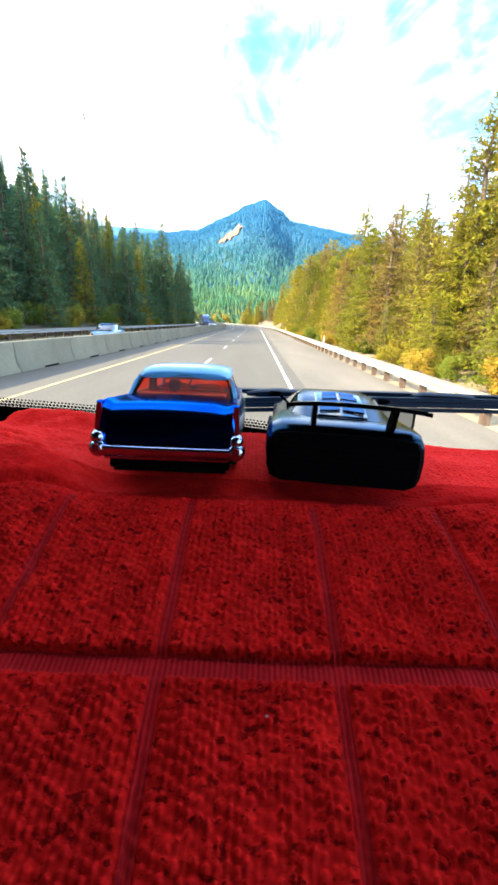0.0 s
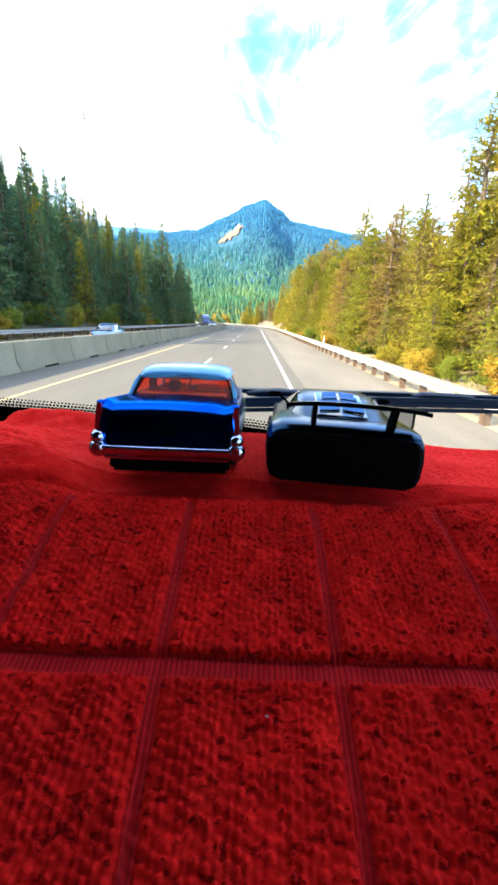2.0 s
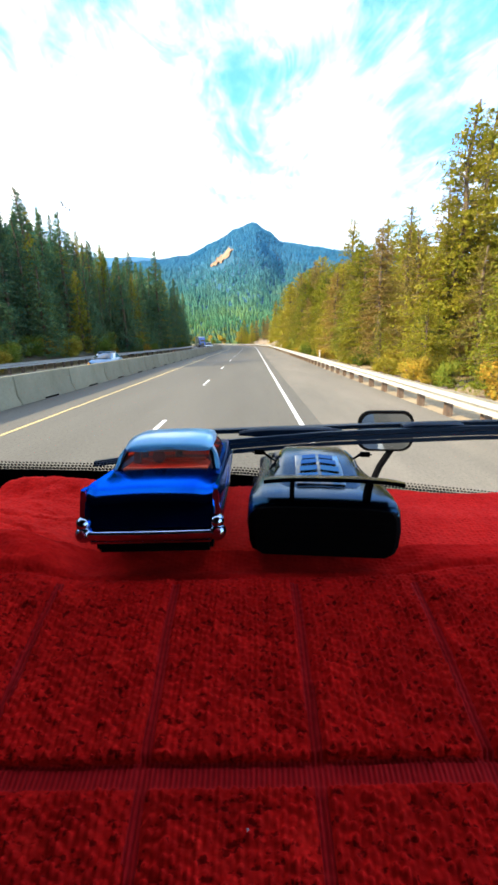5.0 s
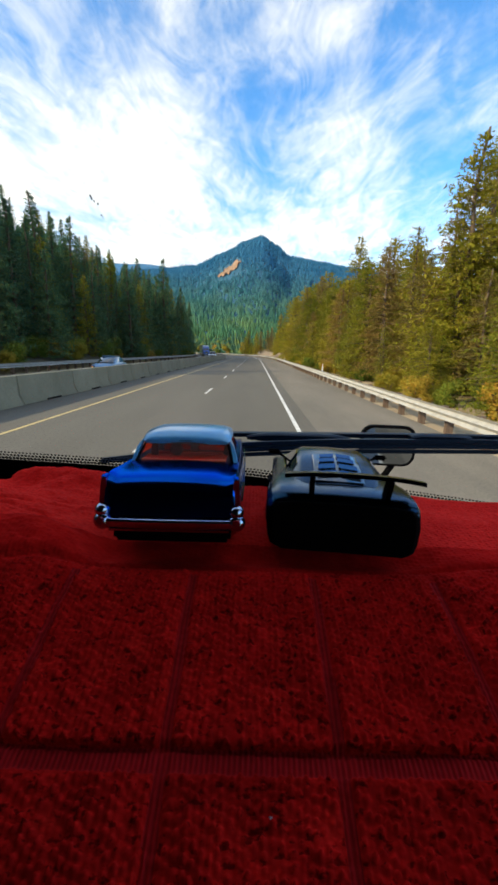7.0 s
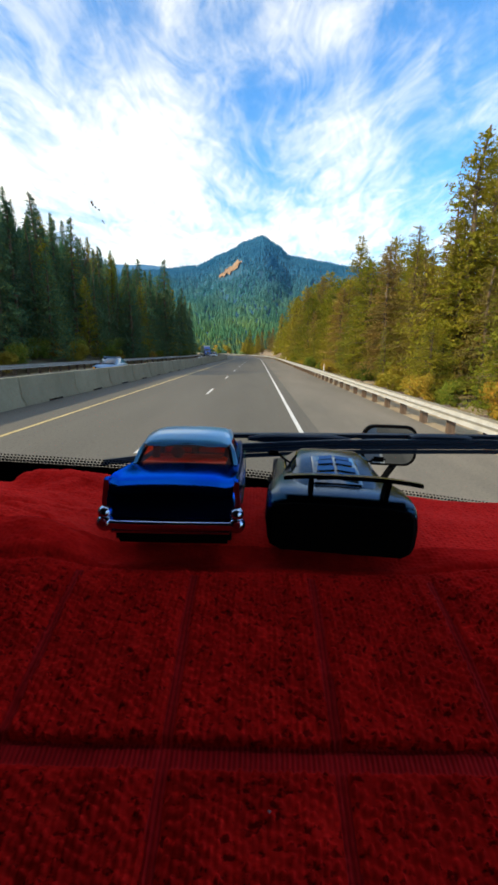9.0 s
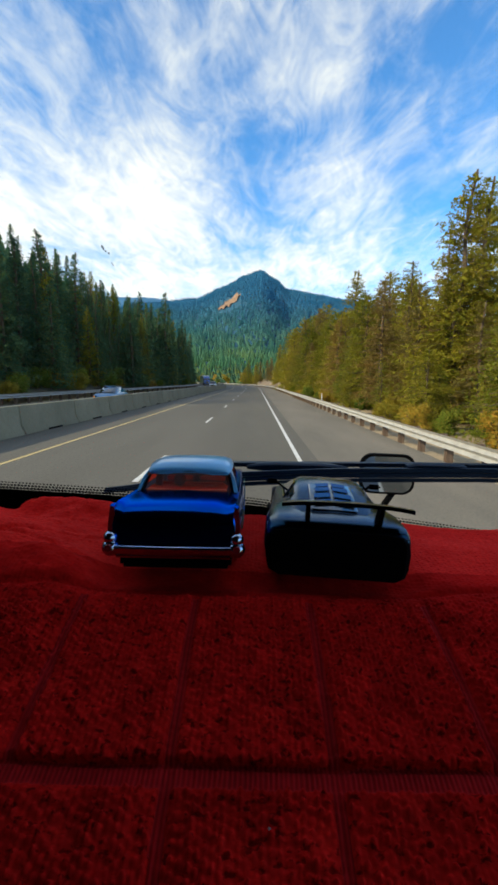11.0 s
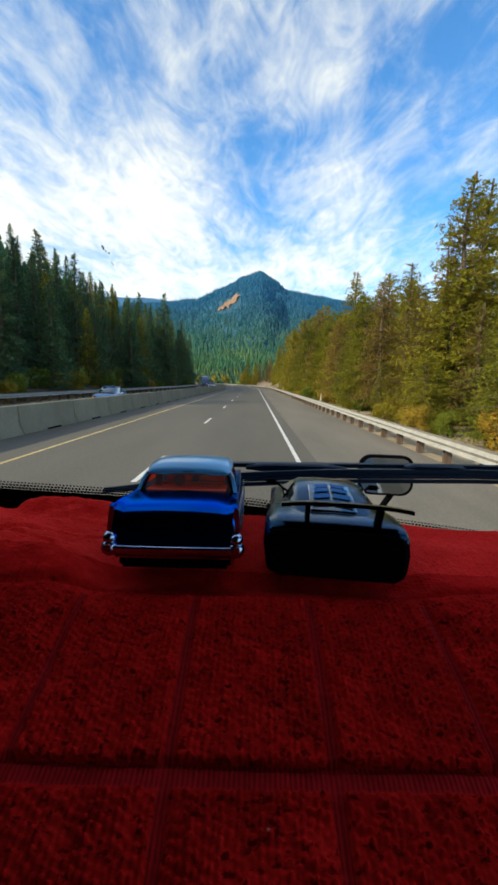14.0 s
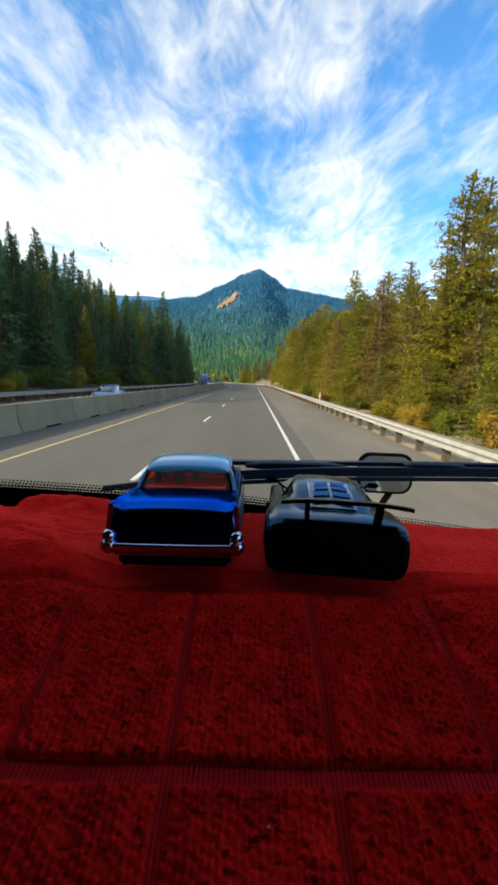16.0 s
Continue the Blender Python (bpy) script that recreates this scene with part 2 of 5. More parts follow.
ASPHALT = mat("asphalt", rough_surface([(0.3, (0.108, 0.097, 0.077)), (0.7, (0.152, 0.137, 0.110))], 0.35, 0.85, (14, 0.35), 0.004, stretch=(1.0, 0.12, 1.0)))
SHOULDER = mat("shoulder_asphalt", rough_surface([(0.3, (0.16, 0.142, 0.113)), (0.7, (0.235, 0.203, 0.160))], 0.5, 0.9, (20, 0.35), 0.004, stretch=(1, 0.2, 1)))
PAINT_W = mat("white_road_paint", rough_surface([(0.3, (0.55, 0.54, 0.5)), (0.6, (0.78, 0.77, 0.73))], 6, 0.7, (30, 0.3)))
PAINT_Y = mat("yellow_road_paint", rough_surface([(0.3, (0.48, 0.36, 0.14)), (0.6, (0.64, 0.50, 0.22))], 6, 0.7, (30, 0.3)))
CONCRETE = mat("barrier_concrete", rough_surface([(0.3, (0.215, 0.200, 0.135)), (0.7, (0.290, 0.268, 0.188))], 0.7, 0.9, (7, 0.16), 0.0, stretch=(1, 1, 0.6), vary=0.08))
GALV = mat("galvanised_steel", rough_surface([(0.3, (0.33, 0.32, 0.29)), (0.7, (0.47, 0.455, 0.41))], 3, 0.5, (40, 0.15), spec=0.5))
POST_WOOD = mat("weathered_post_wood", rough_surface([(0.3, (0.10, 0.065, 0.045)), (0.7, (0.19, 0.13, 0.09))], 8, 0.9, (50, 0.4), 0.003, stretch=(4, 4, 0.5)))
GRASS = mat("dry_grass", rough_surface([(0.25, (0.10, 0.085, 0.035)), (0.5, (0.30, 0.23, 0.11)), (0.75, (0.42, 0.33, 0.17))], 0.12, 0.95, (3, 0.45), 0.03))
DIRT = mat("tan_shoulder_dirt", rough_surface([(0.3, (0.30, 0.22, 0.13)), (0.7, (0.45, 0.35, 0.22))], 0.5, 0.95, (9, 0.3), 0.01))
ROCK = mat("weathered_rock", rough_surface([(0.25, (0.12, 0.085, 0.055)), (0.45, (0.26, 0.20, 0.14)), (0.7, (0.38, 0.31, 0.22))], 0.22, 0.95, (1.6, 0.5), 0.12, stretch=(1, 1, 2.2)))
# The slope's shade is put into this dark base colour.
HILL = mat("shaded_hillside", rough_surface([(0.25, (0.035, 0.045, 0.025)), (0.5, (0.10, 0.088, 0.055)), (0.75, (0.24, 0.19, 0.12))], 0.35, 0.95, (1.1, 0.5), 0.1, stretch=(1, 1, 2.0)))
BARK = mat("conifer_bark", rough_surface([(0.3, (0.09, 0.06, 0.04)), (0.7, (0.22, 0.16, 0.11))], 3, 0.95, (20, 0.4), 0.01, stretch=(3, 3, 0.6)))
# Needle colours hold the sun on the pines, shade and haze on the firs.
NEEDLES = mat("sunlit_conifer_needles", leafy((0.12, 0.16, 0.012), (0.31, 0.30, 0.02), (0.44, 0.35, 0.05)))
NEEDLES_DARK = mat("shaded_fir_needles", leafy((0.04, 0.14, 0.11), (0.11, 0.22, 0.09), (0.24, 0.27, 0.06)))
NEEDLES_DRY = mat("dry_pine_needles", leafy((0.17, 0.15, 0.035), (0.31, 0.23, 0.06), (0.42, 0.27, 0.08)))
YELLOW_LEAF = mat("autumn_leaves", leafy((0.18, 0.17, 0.02), (0.38, 0.30, 0.03), (0.45, 0.28, 0.03), scale=0.4))
GREEN_LEAF = mat("broad_leaves", leafy((0.05, 0.10, 0.01), (0.14, 0.20, 0.02), (0.25, 0.24, 0.03), scale=0.4))


def hazed_woods(nt, bsdf):
    """Mountain woods: greens low down, distance haze painted in as blue higher up."""
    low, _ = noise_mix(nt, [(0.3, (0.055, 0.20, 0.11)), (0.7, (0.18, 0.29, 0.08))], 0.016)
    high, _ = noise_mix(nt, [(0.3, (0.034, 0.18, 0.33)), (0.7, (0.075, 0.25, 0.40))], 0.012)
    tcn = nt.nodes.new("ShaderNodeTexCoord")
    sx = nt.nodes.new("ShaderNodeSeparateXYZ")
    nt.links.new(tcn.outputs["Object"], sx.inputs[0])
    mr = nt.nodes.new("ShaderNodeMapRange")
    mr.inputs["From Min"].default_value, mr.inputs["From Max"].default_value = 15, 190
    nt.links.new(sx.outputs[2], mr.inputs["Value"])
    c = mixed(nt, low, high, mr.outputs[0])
    gm = nt.nodes.new("ShaderNodeNewGeometry")
    hsv = nt.nodes.new("ShaderNodeHueSaturation")
    mv = nt.nodes.new("ShaderNodeMapRange")
    mv.inputs["To Min"].default_value, mv.inputs["To Max"].default_value = 0.8, 1.2
    nt.links.new(gm.outputs["Random Per Island"], mv.inputs["Value"])
    nt.links.new(mv.outputs[0], hsv.inputs["Value"])
    nt.links.new(c, hsv.inputs["Color"])
    nt.links.new(hsv.outputs[0], bsdf.inputs["Base Color"])
    bsdf.inputs["Roughness"].default_value = 0.9
    bsdf.inputs["Specular IOR Level"].default_value = 0.1
    tr = nt.nodes.new("ShaderNodeBsdfTranslucent")
    nt.links.new(hsv.outputs[0], tr.inputs[0])
    ms = nt.nodes.new("ShaderNodeMixShader")
    ms.inputs[0].default_value = 0.5
    outn = [n for n in nt.nodes if n.type == "OUTPUT_MATERIAL"][0]
    nt.links.new(bsdf.outputs[0], ms.inputs[1])
    nt.links.new(tr.outputs[0], ms.inputs[2])
    nt.links.new(ms.outputs[0], outn.inputs[0])


FAR_FIR = mat("hazed_fir_forest", hazed_woods)
# Distance haze is painted into these two blue base colours.
FAR_GROUND = mat("hazed_forest_floor", rough_surface([(0.3, (0.020, 0.09, 0.16)), (0.6, (0.032, 0.11, 0.17)), (0.85, (0.06, 0.12, 0.14))], 0.012, 0.95, (0.15, 0.3)))
BLUE_RIDGE = mat("hazed_blue_ridge", rough_surface([(0.3, (0.045, 0.15, 0.28)), (0.7, (0.07, 0.19, 0.34))], 0.006, 0.95, (0.06, 0.35)))
SCAR = mat("bare_rock_scar", rough_surface([(0.3, (0.24, 0.15, 0.09)), (0.7, (0.38, 0.24, 0.15))], 0.05, 0.95, (0.3, 0.3)))
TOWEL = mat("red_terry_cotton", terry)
WEAVE = mat("red_flat_weave", flat_weave)
HEM = mat("red_smooth_cotton_lit", hem_cloth)
DASH = mat("black_dashboard_vinyl", plain((0.016, 0.016, 0.017), 0.85, spec=0.03, scale=300))
# Blue in this black stands in for the sky the wiper reflects.
RUBBER = mat("black_rubber_sky_tint", plain((0.002, 0.009, 0.024), 0.4, spec=0.10))
CAB = mat("grey_cab_trim", plain((0.040, 0.039, 0.037), 0.8, scale=30))
LINER = mat("dark_headliner_cloth", plain((0.055, 0.053, 0.05), 0.9, scale=40))
HOODP = mat("dark_hood_paint", plain((0.03, 0.035, 0.045), 0.3, coat=0.6))
BLUE = mat("candy_blue_paint", plain((0.003, 0.085, 0.47), 0.16, metal=1.0, coat=0.0, speck=0.25, scale=900))
BLUE.node_tree.nodes["Principled BSDF"].inputs["Specular Tint"].default_value = (0.25, 0.45, 0.95, 1)
SKYBLUE = mat("light_blue_metallic_paint", plain((0.12, 0.46, 0.80), 0.28, metal=0.1, coat=0.45, speck=0.08, scale=900))
CHROME = mat("chrome", plain((0.40, 0.48, 0.64), 0.12, metal=1.0, speck=0.03))
TAIL_RED = mat("tail_lamp_red", plain((0.22, 0.006, 0.01), 0.15, coat=0.8))
ORANGE_IN = mat("orange_interior_plastic", plain((0.85, 0.13, 0.05), 0.5))
RED_GLASS = mat("red_tinted_window", glassy((1.0, 0.26, 0.16), 0.08, 0.85))
DARK_CABIN = mat("dark_cabin_plastic", plain((0.06, 0.02, 0.03), 0.6))
TYRE = mat("tyre_rubber", plain((0.012, 0.012, 0.012), 0.8))
# Dark gunmetal paint, tinted bluer to stand in for reflected sky.
GUNMETAL = mat("gunmetal_paint", plain((0.013, 0.045, 0.082), 0.22, metal=1.0, coat=0.0, speck=0.2, scale=900))
COVER_BLUE = mat("blue_tinted_cover", plain((0.025, 0.12, 0.28), 0.15, metal=1.0, speck=0.1, scale=900))
BLACK_PL = mat("black_plastic", plain((0.0022, 0.0022, 0.0026), 0.7, spec=0.015))
DARK_GLASS = mat("dark_toy_glass", plain((0.02, 0.03, 0.045), 0.06, coat=1.0))
MIRROR = mat("mirror_glass", plain((0.30, 0.32, 0.33), 0.03, metal=1.0, speck=0.02))
WSHIELD = mat("windshield_glass", glassy((0.93, 0.95, 0.94), 0.02, 0.985))
WHITE_V = mat("white_vehicle_paint", plain((0.72, 0.73, 0.74), 0.35, coat=0.5, scale=4))
BLUE_V = mat("blue_vehicle_paint", plain((0.02, 0.10, 0.42), 0.35, coat=0.5, scale=4))
SILVER_V = mat("mid_blue_vehicle_paint", plain((0.07, 0.20, 0.38), 0.3, coat=0.6, scale=4))
V_GLASS = mat("vehicle_glass", plain((0.02, 0.03, 0.04), 0.06, coat=1.0))
SMEAR = mat("dried_insect", plain((0.30, 0.31, 0.32), 0.8))
LINT = mat("white_lint", plain((0.30, 0.22, 0.23), 0.9))
AMBER = mat("amber_reflector", plain((0.8, 0.35, 0.03), 0.3))


# ---- building helpers ----
class Shape:
    """Collects vertices and faces for one mesh."""

    def __init__(self):
        self.v, self.f = [], []

    def add(self, verts, faces):
        n = len(self.v)
        self.v.extend([tuple(p) for p in verts])
        self.f.extend([tuple(i + n for i in face) for face in faces])
        return self

    def box(self, x0, x1, y0, y1, z0, z1, bevel=0.0):
        if not bevel:
            vs = [(x, y, z) for z in (z0, z1) for y in (y0, y1) for x in (x0, x1)]
            return self.add(vs, [(0, 2, 3, 1), (4, 5, 7, 6), (0, 1, 5, 4), (2, 6, 7, 3), (0, 4, 6, 2), (1, 3, 7, 5)])
        bm = bmesh.new()
        bmesh.ops.create_cube(bm, size=1)
        for v in bm.verts:
            v.co = Vector(((x0 + x1) / 2 + v.co.x * (x1 - x0), (y0 + y1) / 2 + v.co.y * (y1 - y0), (z0 + z1) / 2 + v.co.z * (z1 - z0)))
        bmesh.ops.bevel(bm, geom=bm.edges[:], offset=bevel, segments=2, affect="EDGES")
        return self.take(bm)

    def take(self, bm):
        bm.verts.index_update()
        self.add([v.co for v in bm.verts], [[v.index for v in f.verts] for f in bm.faces])
        bm.free()
        return self

    def loft(self, rings, close=True, caps=True):
        """Joins rings of equal length."""
        k = len(rings[0])
        vs = [p for r in rings for p in r]
        fs = []
        for i in range(len(rings) - 1):
            for j in range(k if close else k - 1):
                a, b = i * k + j, i * k + (j + 1) % k
                fs.append((a, b, b + k, a + k))
        if caps and close:
            fs.append(tuple(reversed(range(k))))
            fs.append(tuple((len(rings) - 1) * k + j for j in range(k)))
        return self.add(vs, fs)

    def tube(self, points, radius, sides=8):
        rings = []
        for i, p in enumerate(points):
            p = Vector(p)
            d = (Vector(points[min(i + 1, len(points) - 1)]) - Vector(points[max(i - 1, 0)])).normalized()
            u = d.orthogonal().normalized() if abs(d.z) > 0.9 else d.cross(Vector((0, 0, 1))).normalized()
            w = d.cross(u)
            r = radius[i] if isinstance(radius, (list, tuple)) else radius
            rings.append([p + r * (math.cos(a) * u + math.sin(a) * w) for a in [2 * math.pi * j / sides for j in range(sides)]])
        return self.loft(rings)

    def moved(self, m):
        self.v = [tuple(m @ Vector(p)) for p in self.v]
        return self


def mesh_of(name, shape, material, smooth=None):
    me = bpy.data.meshes.new(name)
    me.from_pydata(shape.v, [], shape.f)
    me.materials.append(material)
    if len(shape.f) > 30000 or name == "crown":
        return me
    bm = bmesh.new()
    bm.from_mesh(me)
    bmesh.ops.recalc_face_normals(bm, faces=bm.faces[:])
    if smooth is not None:
        for f in bm.faces:
            f.smooth = True
        for e in bm.edges:
            if len(e.link_faces) == 2 and e.calc_face_angle(0) > radians(smooth):
                e.smooth = False
    bm.to_mesh(me)
    bm.free()
    return me


def part(name, shape, material, parent, label="", smooth=None):
    ob = new(name, shape if isinstance(shape, bpy.types.Mesh) else mesh_of(name, shape, material, smooth))
    ob.parent = parent
    return tagged(ob, label)


def thing(name, label, category, group="", m=None):
    ob = tagged(new(name), label, category, group)
    if m is not None:
        ob.matrix_world = m
    return ob


def solid(name, shape, material, label="", category="", group="", kind="", smooth=None):
    return tagged(new(name, mesh_of(name, shape, material, smooth)), label, category, group, kind)


def fbm(x, y, z=0.0, octaves=4):
    return noise.fractal(Vector((x, y, z)), 0.8, 2.1, octaves, noise_basis="PERLIN_ORIGINAL")


def bend(y):
    """How far the road has swung to the left at y."""
    return -((max(y, 105.0) - 105.0) ** 2) / 760.0


def strip(x0, x1, z, y0, y1, step=5.0):
    s = Shape()
    ys = [y0 + (y1 - y0) * i / max(1, int((y1 - y0) / step)) for i in range(max(1, int((y1 - y0) / step)) + 1)]
    s.add([(x + bend(y), y, z) for y in ys for x in (x0, x1)], [(2 * i, 2 * i + 1, 2 * i + 3, 2 * i + 2) for i in range(len(ys) - 1)])
    return s


# ---- ground and road ----
g = Shape()
gx = [-5000, -2000, -900, -400, -150, -60, -25, 0, 25, 60, 150, 400, 900, 2000, 5000]
g.add([(x, y, -0.22) for y in gx for x in gx], [(j * 15 + i, j * 15 + i + 1, j * 15 + i + 16, j * 15 + i + 15) for j in range(14) for i in range(14)])
solid("ground", g, GRASS, "dry tan grass and dirt valley floor", "ground", kind="structure")


def slab(x0, x1, z, y0, y1, depth=0.2):
    s = Shape()
    n = int((y1 - y0) / 4)
    rings = []
    for i in range(n + 1):
        y = y0 + (y1 - y0) * i / n
        b = bend(y)
        rings.append([(x0 + b, y, z - depth), (x1 + b, y, z - depth), (x1 + b, y, z), (x0 + b, y, z)])
    return s.loft(rings)


solid("road", slab(-8.3, 1.75, 0.0, -40, 330), ASPHALT, "worn grey asphalt highway lanes", "road", kind="structure")
solid("road_shoulder", slab(1.75, 5.3, -0.004, -40, 330), SHOULDER, "tan-grey asphalt road shoulder", "road shoulder", kind="structure")
solid("opposite_road", slab(-18.2, -8.3, -0.02, -40, 330), ASPHALT, "opposite asphalt carriageway", "road", kind="structure")
solid("shoulder_dirt", slab(5.3, 9.5, -0.05, -40, 330, 0.15), DIRT, "tan dirt strip beside the road", "dirt", kind="structure")
solid("edge_line", strip(1.18, 1.30, 0.006, -40, 330), PAINT_W, "white painted edge line on the asphalt", "road marking", kind="structure")
solid("median_line", strip(-6.13, -6.02, 0.006, -40, 330), PAINT_Y, "yellow painted line beside the barrier", "road marking", kind="structure")
solid("far_edge_line", strip(-17.2, -17.05, -0.014, -40, 330), PAINT_W, "white painted edge line on the opposite road", "road marking", kind="structure")
for i in range(22):
    y = 8.2 + i * 12.2
    solid("lane_dash", strip(-2.5, -2.38, 0.006, y, y + 3.05, 1.5), PAINT_W, "white dashed lane marking on the asphalt", "road marking", "lane dashes", "structure")


# ---- median barrier: jersey profile in sections ----
def barrier_section():
    prof = [(-0.31, 0), (0.31, 0), (0.30, 0.08), (0.17, 0.33), (0.11, 1.0), (0.09, 1.05), (-0.09, 1.05), (-0.11, 1.0), (-0.17, 0.33), (-0.30, 0.08)]
    s = Shape()
    L = 4.57
    rings = []
    for y, k in ((0.0, 0.62), (0.035, 0.66), (0.06, 1.0), (L - 0.06, 1.0), (L - 0.035, 0.66), (L, 0.62)):
        rings.append([(x * k, y, z * (0.985 + 0.015 * k)) for x, z in prof])
    s.loft(rings)
    slot = Shape().box(0.285, 0.315, 1.7, 2.9, 0.0, 0.07)
    return mesh_of("section", s, CONCRETE, 40), mesh_of("drain_slot", slot, BLACK_PL)


SECTION, SLOT = barrier_section()
for i in range(-5, 60):
    y = i * 4.57 + 1.0
    a = math.atan2(bend(y + 4.57) - bend(y), 4.57)
    ob = tagged(new("concrete_barrier", SECTION), "grey cast concrete median barrier section on the asphalt", "road barrier", "median barrier sections")
    ob.matrix_world = pose(-8.62 + bend(y), y, -0.004, 0, 0, -math.degrees(a))
    d = new("drain_slot", SLOT)
    d.parent = ob


# ---- guardrails ----
def rail_profile():
    pts = []
    for i in range(13):
        t = i / 12
        pts.append((0.04 * math.cos(t * 4 * math.pi) - 0.04, 0.34 * (t - 0.5)))
    return pts


def rail_mesh(length, face):
    prof = rail_profile()
    s = Shape()
    ring = [(face * x, z) for x, z in prof] + [(face * (x - 0.006), z) for x, z in reversed(prof)]
    s.loft([[(x, y, z) for x, z in ring] for y in (0, length)])
    return mesh_of("rail", s, GALV, 50)


RAIL_R, RAIL_L = rail_mesh(3.81, -1), rail_mesh(3.81, 1)
POST = mesh_of("post", Shape().box(-0.1, 0.1, -0.08, 0.08, -0.2, 0.66, 0.008), POST_WOOD)
BLOCK = mesh_of("block", Shape().box(-0.08, 0.08, -0.07, 0.07, -0.17, 0.17, 0.006), POST_WOOD)


def guardrail(x, face, i0, i1, label, rail):
    t = thing("guardrail", label, "guardrail")
    for i in range(i0, i1):
        y = i * 3.81
        a = -math.degrees(math.atan2(bend(y + 3.81) - bend(y), 3.81))
        r = part("rail", rail, None, t)
        r.matrix_local = pose(x + bend(y), y, 0.60, 0, 0, a)
        for k in ((0, 1) if y < 60 else (0,)):
            yy = y + k * 1.905
            p = part("post", POST, None, t)
            p.matrix_local = pose(x + face * 0.345 + bend(yy), yy, -0.02, 0, 0, a)
            b = part("block", BLOCK, None, t)
            b.matrix_local = pose(x + face * 0.168 + bend(yy), yy, 0.60, 0, 0, a)


guardrail(5.1, 1, -3, 76, "galvanised corrugated steel guardrail on dark wooden posts", RAIL_R)
guardrail(-18.6, -1, -3, 70, "steel guardrail along the opposite carriageway", RAIL_L)


# slim marker posts behind the near rail
for y in (36.0, 84.0):
    t = thing("delineator_post", "slim white roadside marker post beside the guardrail", "marker post", "roadside marker posts", pose(5.75 + bend(y), y, -0.06))
    part("post", Shape().box(-0.045, 0.045, -0.012, 0.012, 0.0, 1.25, 0.006), WHITE_V, t)
    part("reflector", Shape().box(-0.035, 0.035, -0.018, -0.012, 1.08, 1.20, 0.002), AMBER, t, "amber reflector")


# ---- hills beside the road ----
def smooth01(t):
    t = min(1.0, max(0.0, t))
    return t * t * (3 - 2 * t)


def left_hill_z(d, y):
    """Height of the hillside d metres out from its foot."""
    fade = smooth01((245 - y) / 85) * (0.85 + 0.25 * fbm(y * 0.012, 3.3))
    h = 27 * smooth01((d + 4) / 50) + 0.25 * max(0, d - 24)
    return -0.2 + fade * h + 0.7 * fbm(d * 0.13, y * 0.13, 2) * min(1, d / 6)


def right_slope_z(d, y):
    fade = smooth01((y - 98) / 40) * smooth01((240 - y) / 70)
    h = 15.5 * smooth01((d + 2) / 30) ** 0.9 + 0.15 * max(0, d - 18)
    rough = (1.2 * fbm(d * 0.16, y * 0.11, 5) + 0.5 * abs(fbm(d * 0.5, y * 0.4, 9))) * min(1, d / 2.5)
    return -0.15 + fade * (h + rough)


def hillside(name, foot, side, depth, y0, y1, step, height, material, label, category):
    s = Shape()
    ny, nd = int((y1 - y0) / step), int(depth / step)
    for j in range(ny + 1):
        y = y0 + j * step
        for i in range(nd + 1):
            d = i * step
            s.v.append((foot + bend(y) + side * d, y, height(d, y)))
    s.f = [(j * (nd + 1) + i, j * (nd + 1) + i + 1, (j + 1) * (nd + 1) + i + 1, (j + 1) * (nd + 1) + i) for j in range(ny) for i in range(nd)]
    return solid(name, s, material, label, category, kind="structure", smooth=60)


hillside("hillside", -20.5, -1, 110, -40, 250, 1.6, left_hill_z, HILL, "steep shaded hillside of rock and dry grass", "hillside")
hillside("rock_slope", 7.6, 1, 60, 96, 244, 0.9, right_slope_z, ROCK, "tan weathered rock cut beside the road", "rock slope")


# ---- trees ----
def needle_clump(s, c, out, size, rng, blade=1.0):
    """A few crossed sprays of needles."""
    for k in range(3):
        a = Vector((rng.uniform(-1, 1), rng.uniform(-1, 1), rng.uniform(-0.7, 0.5))).normalized()
        u = (out * 0.9 + a).normalized() * size * rng.uniform(0.8, 1.5)
        w = u.cross(Vector((rng.uniform(-0.8, 0.8), rng.uniform(-0.8, 0.8), 1))).normalized() * size * blade * rng.uniform(0.20, 0.40)
        s.add([c - u * 0.4, c + w, c + u, c - w], [(0, 1, 2, 3)])


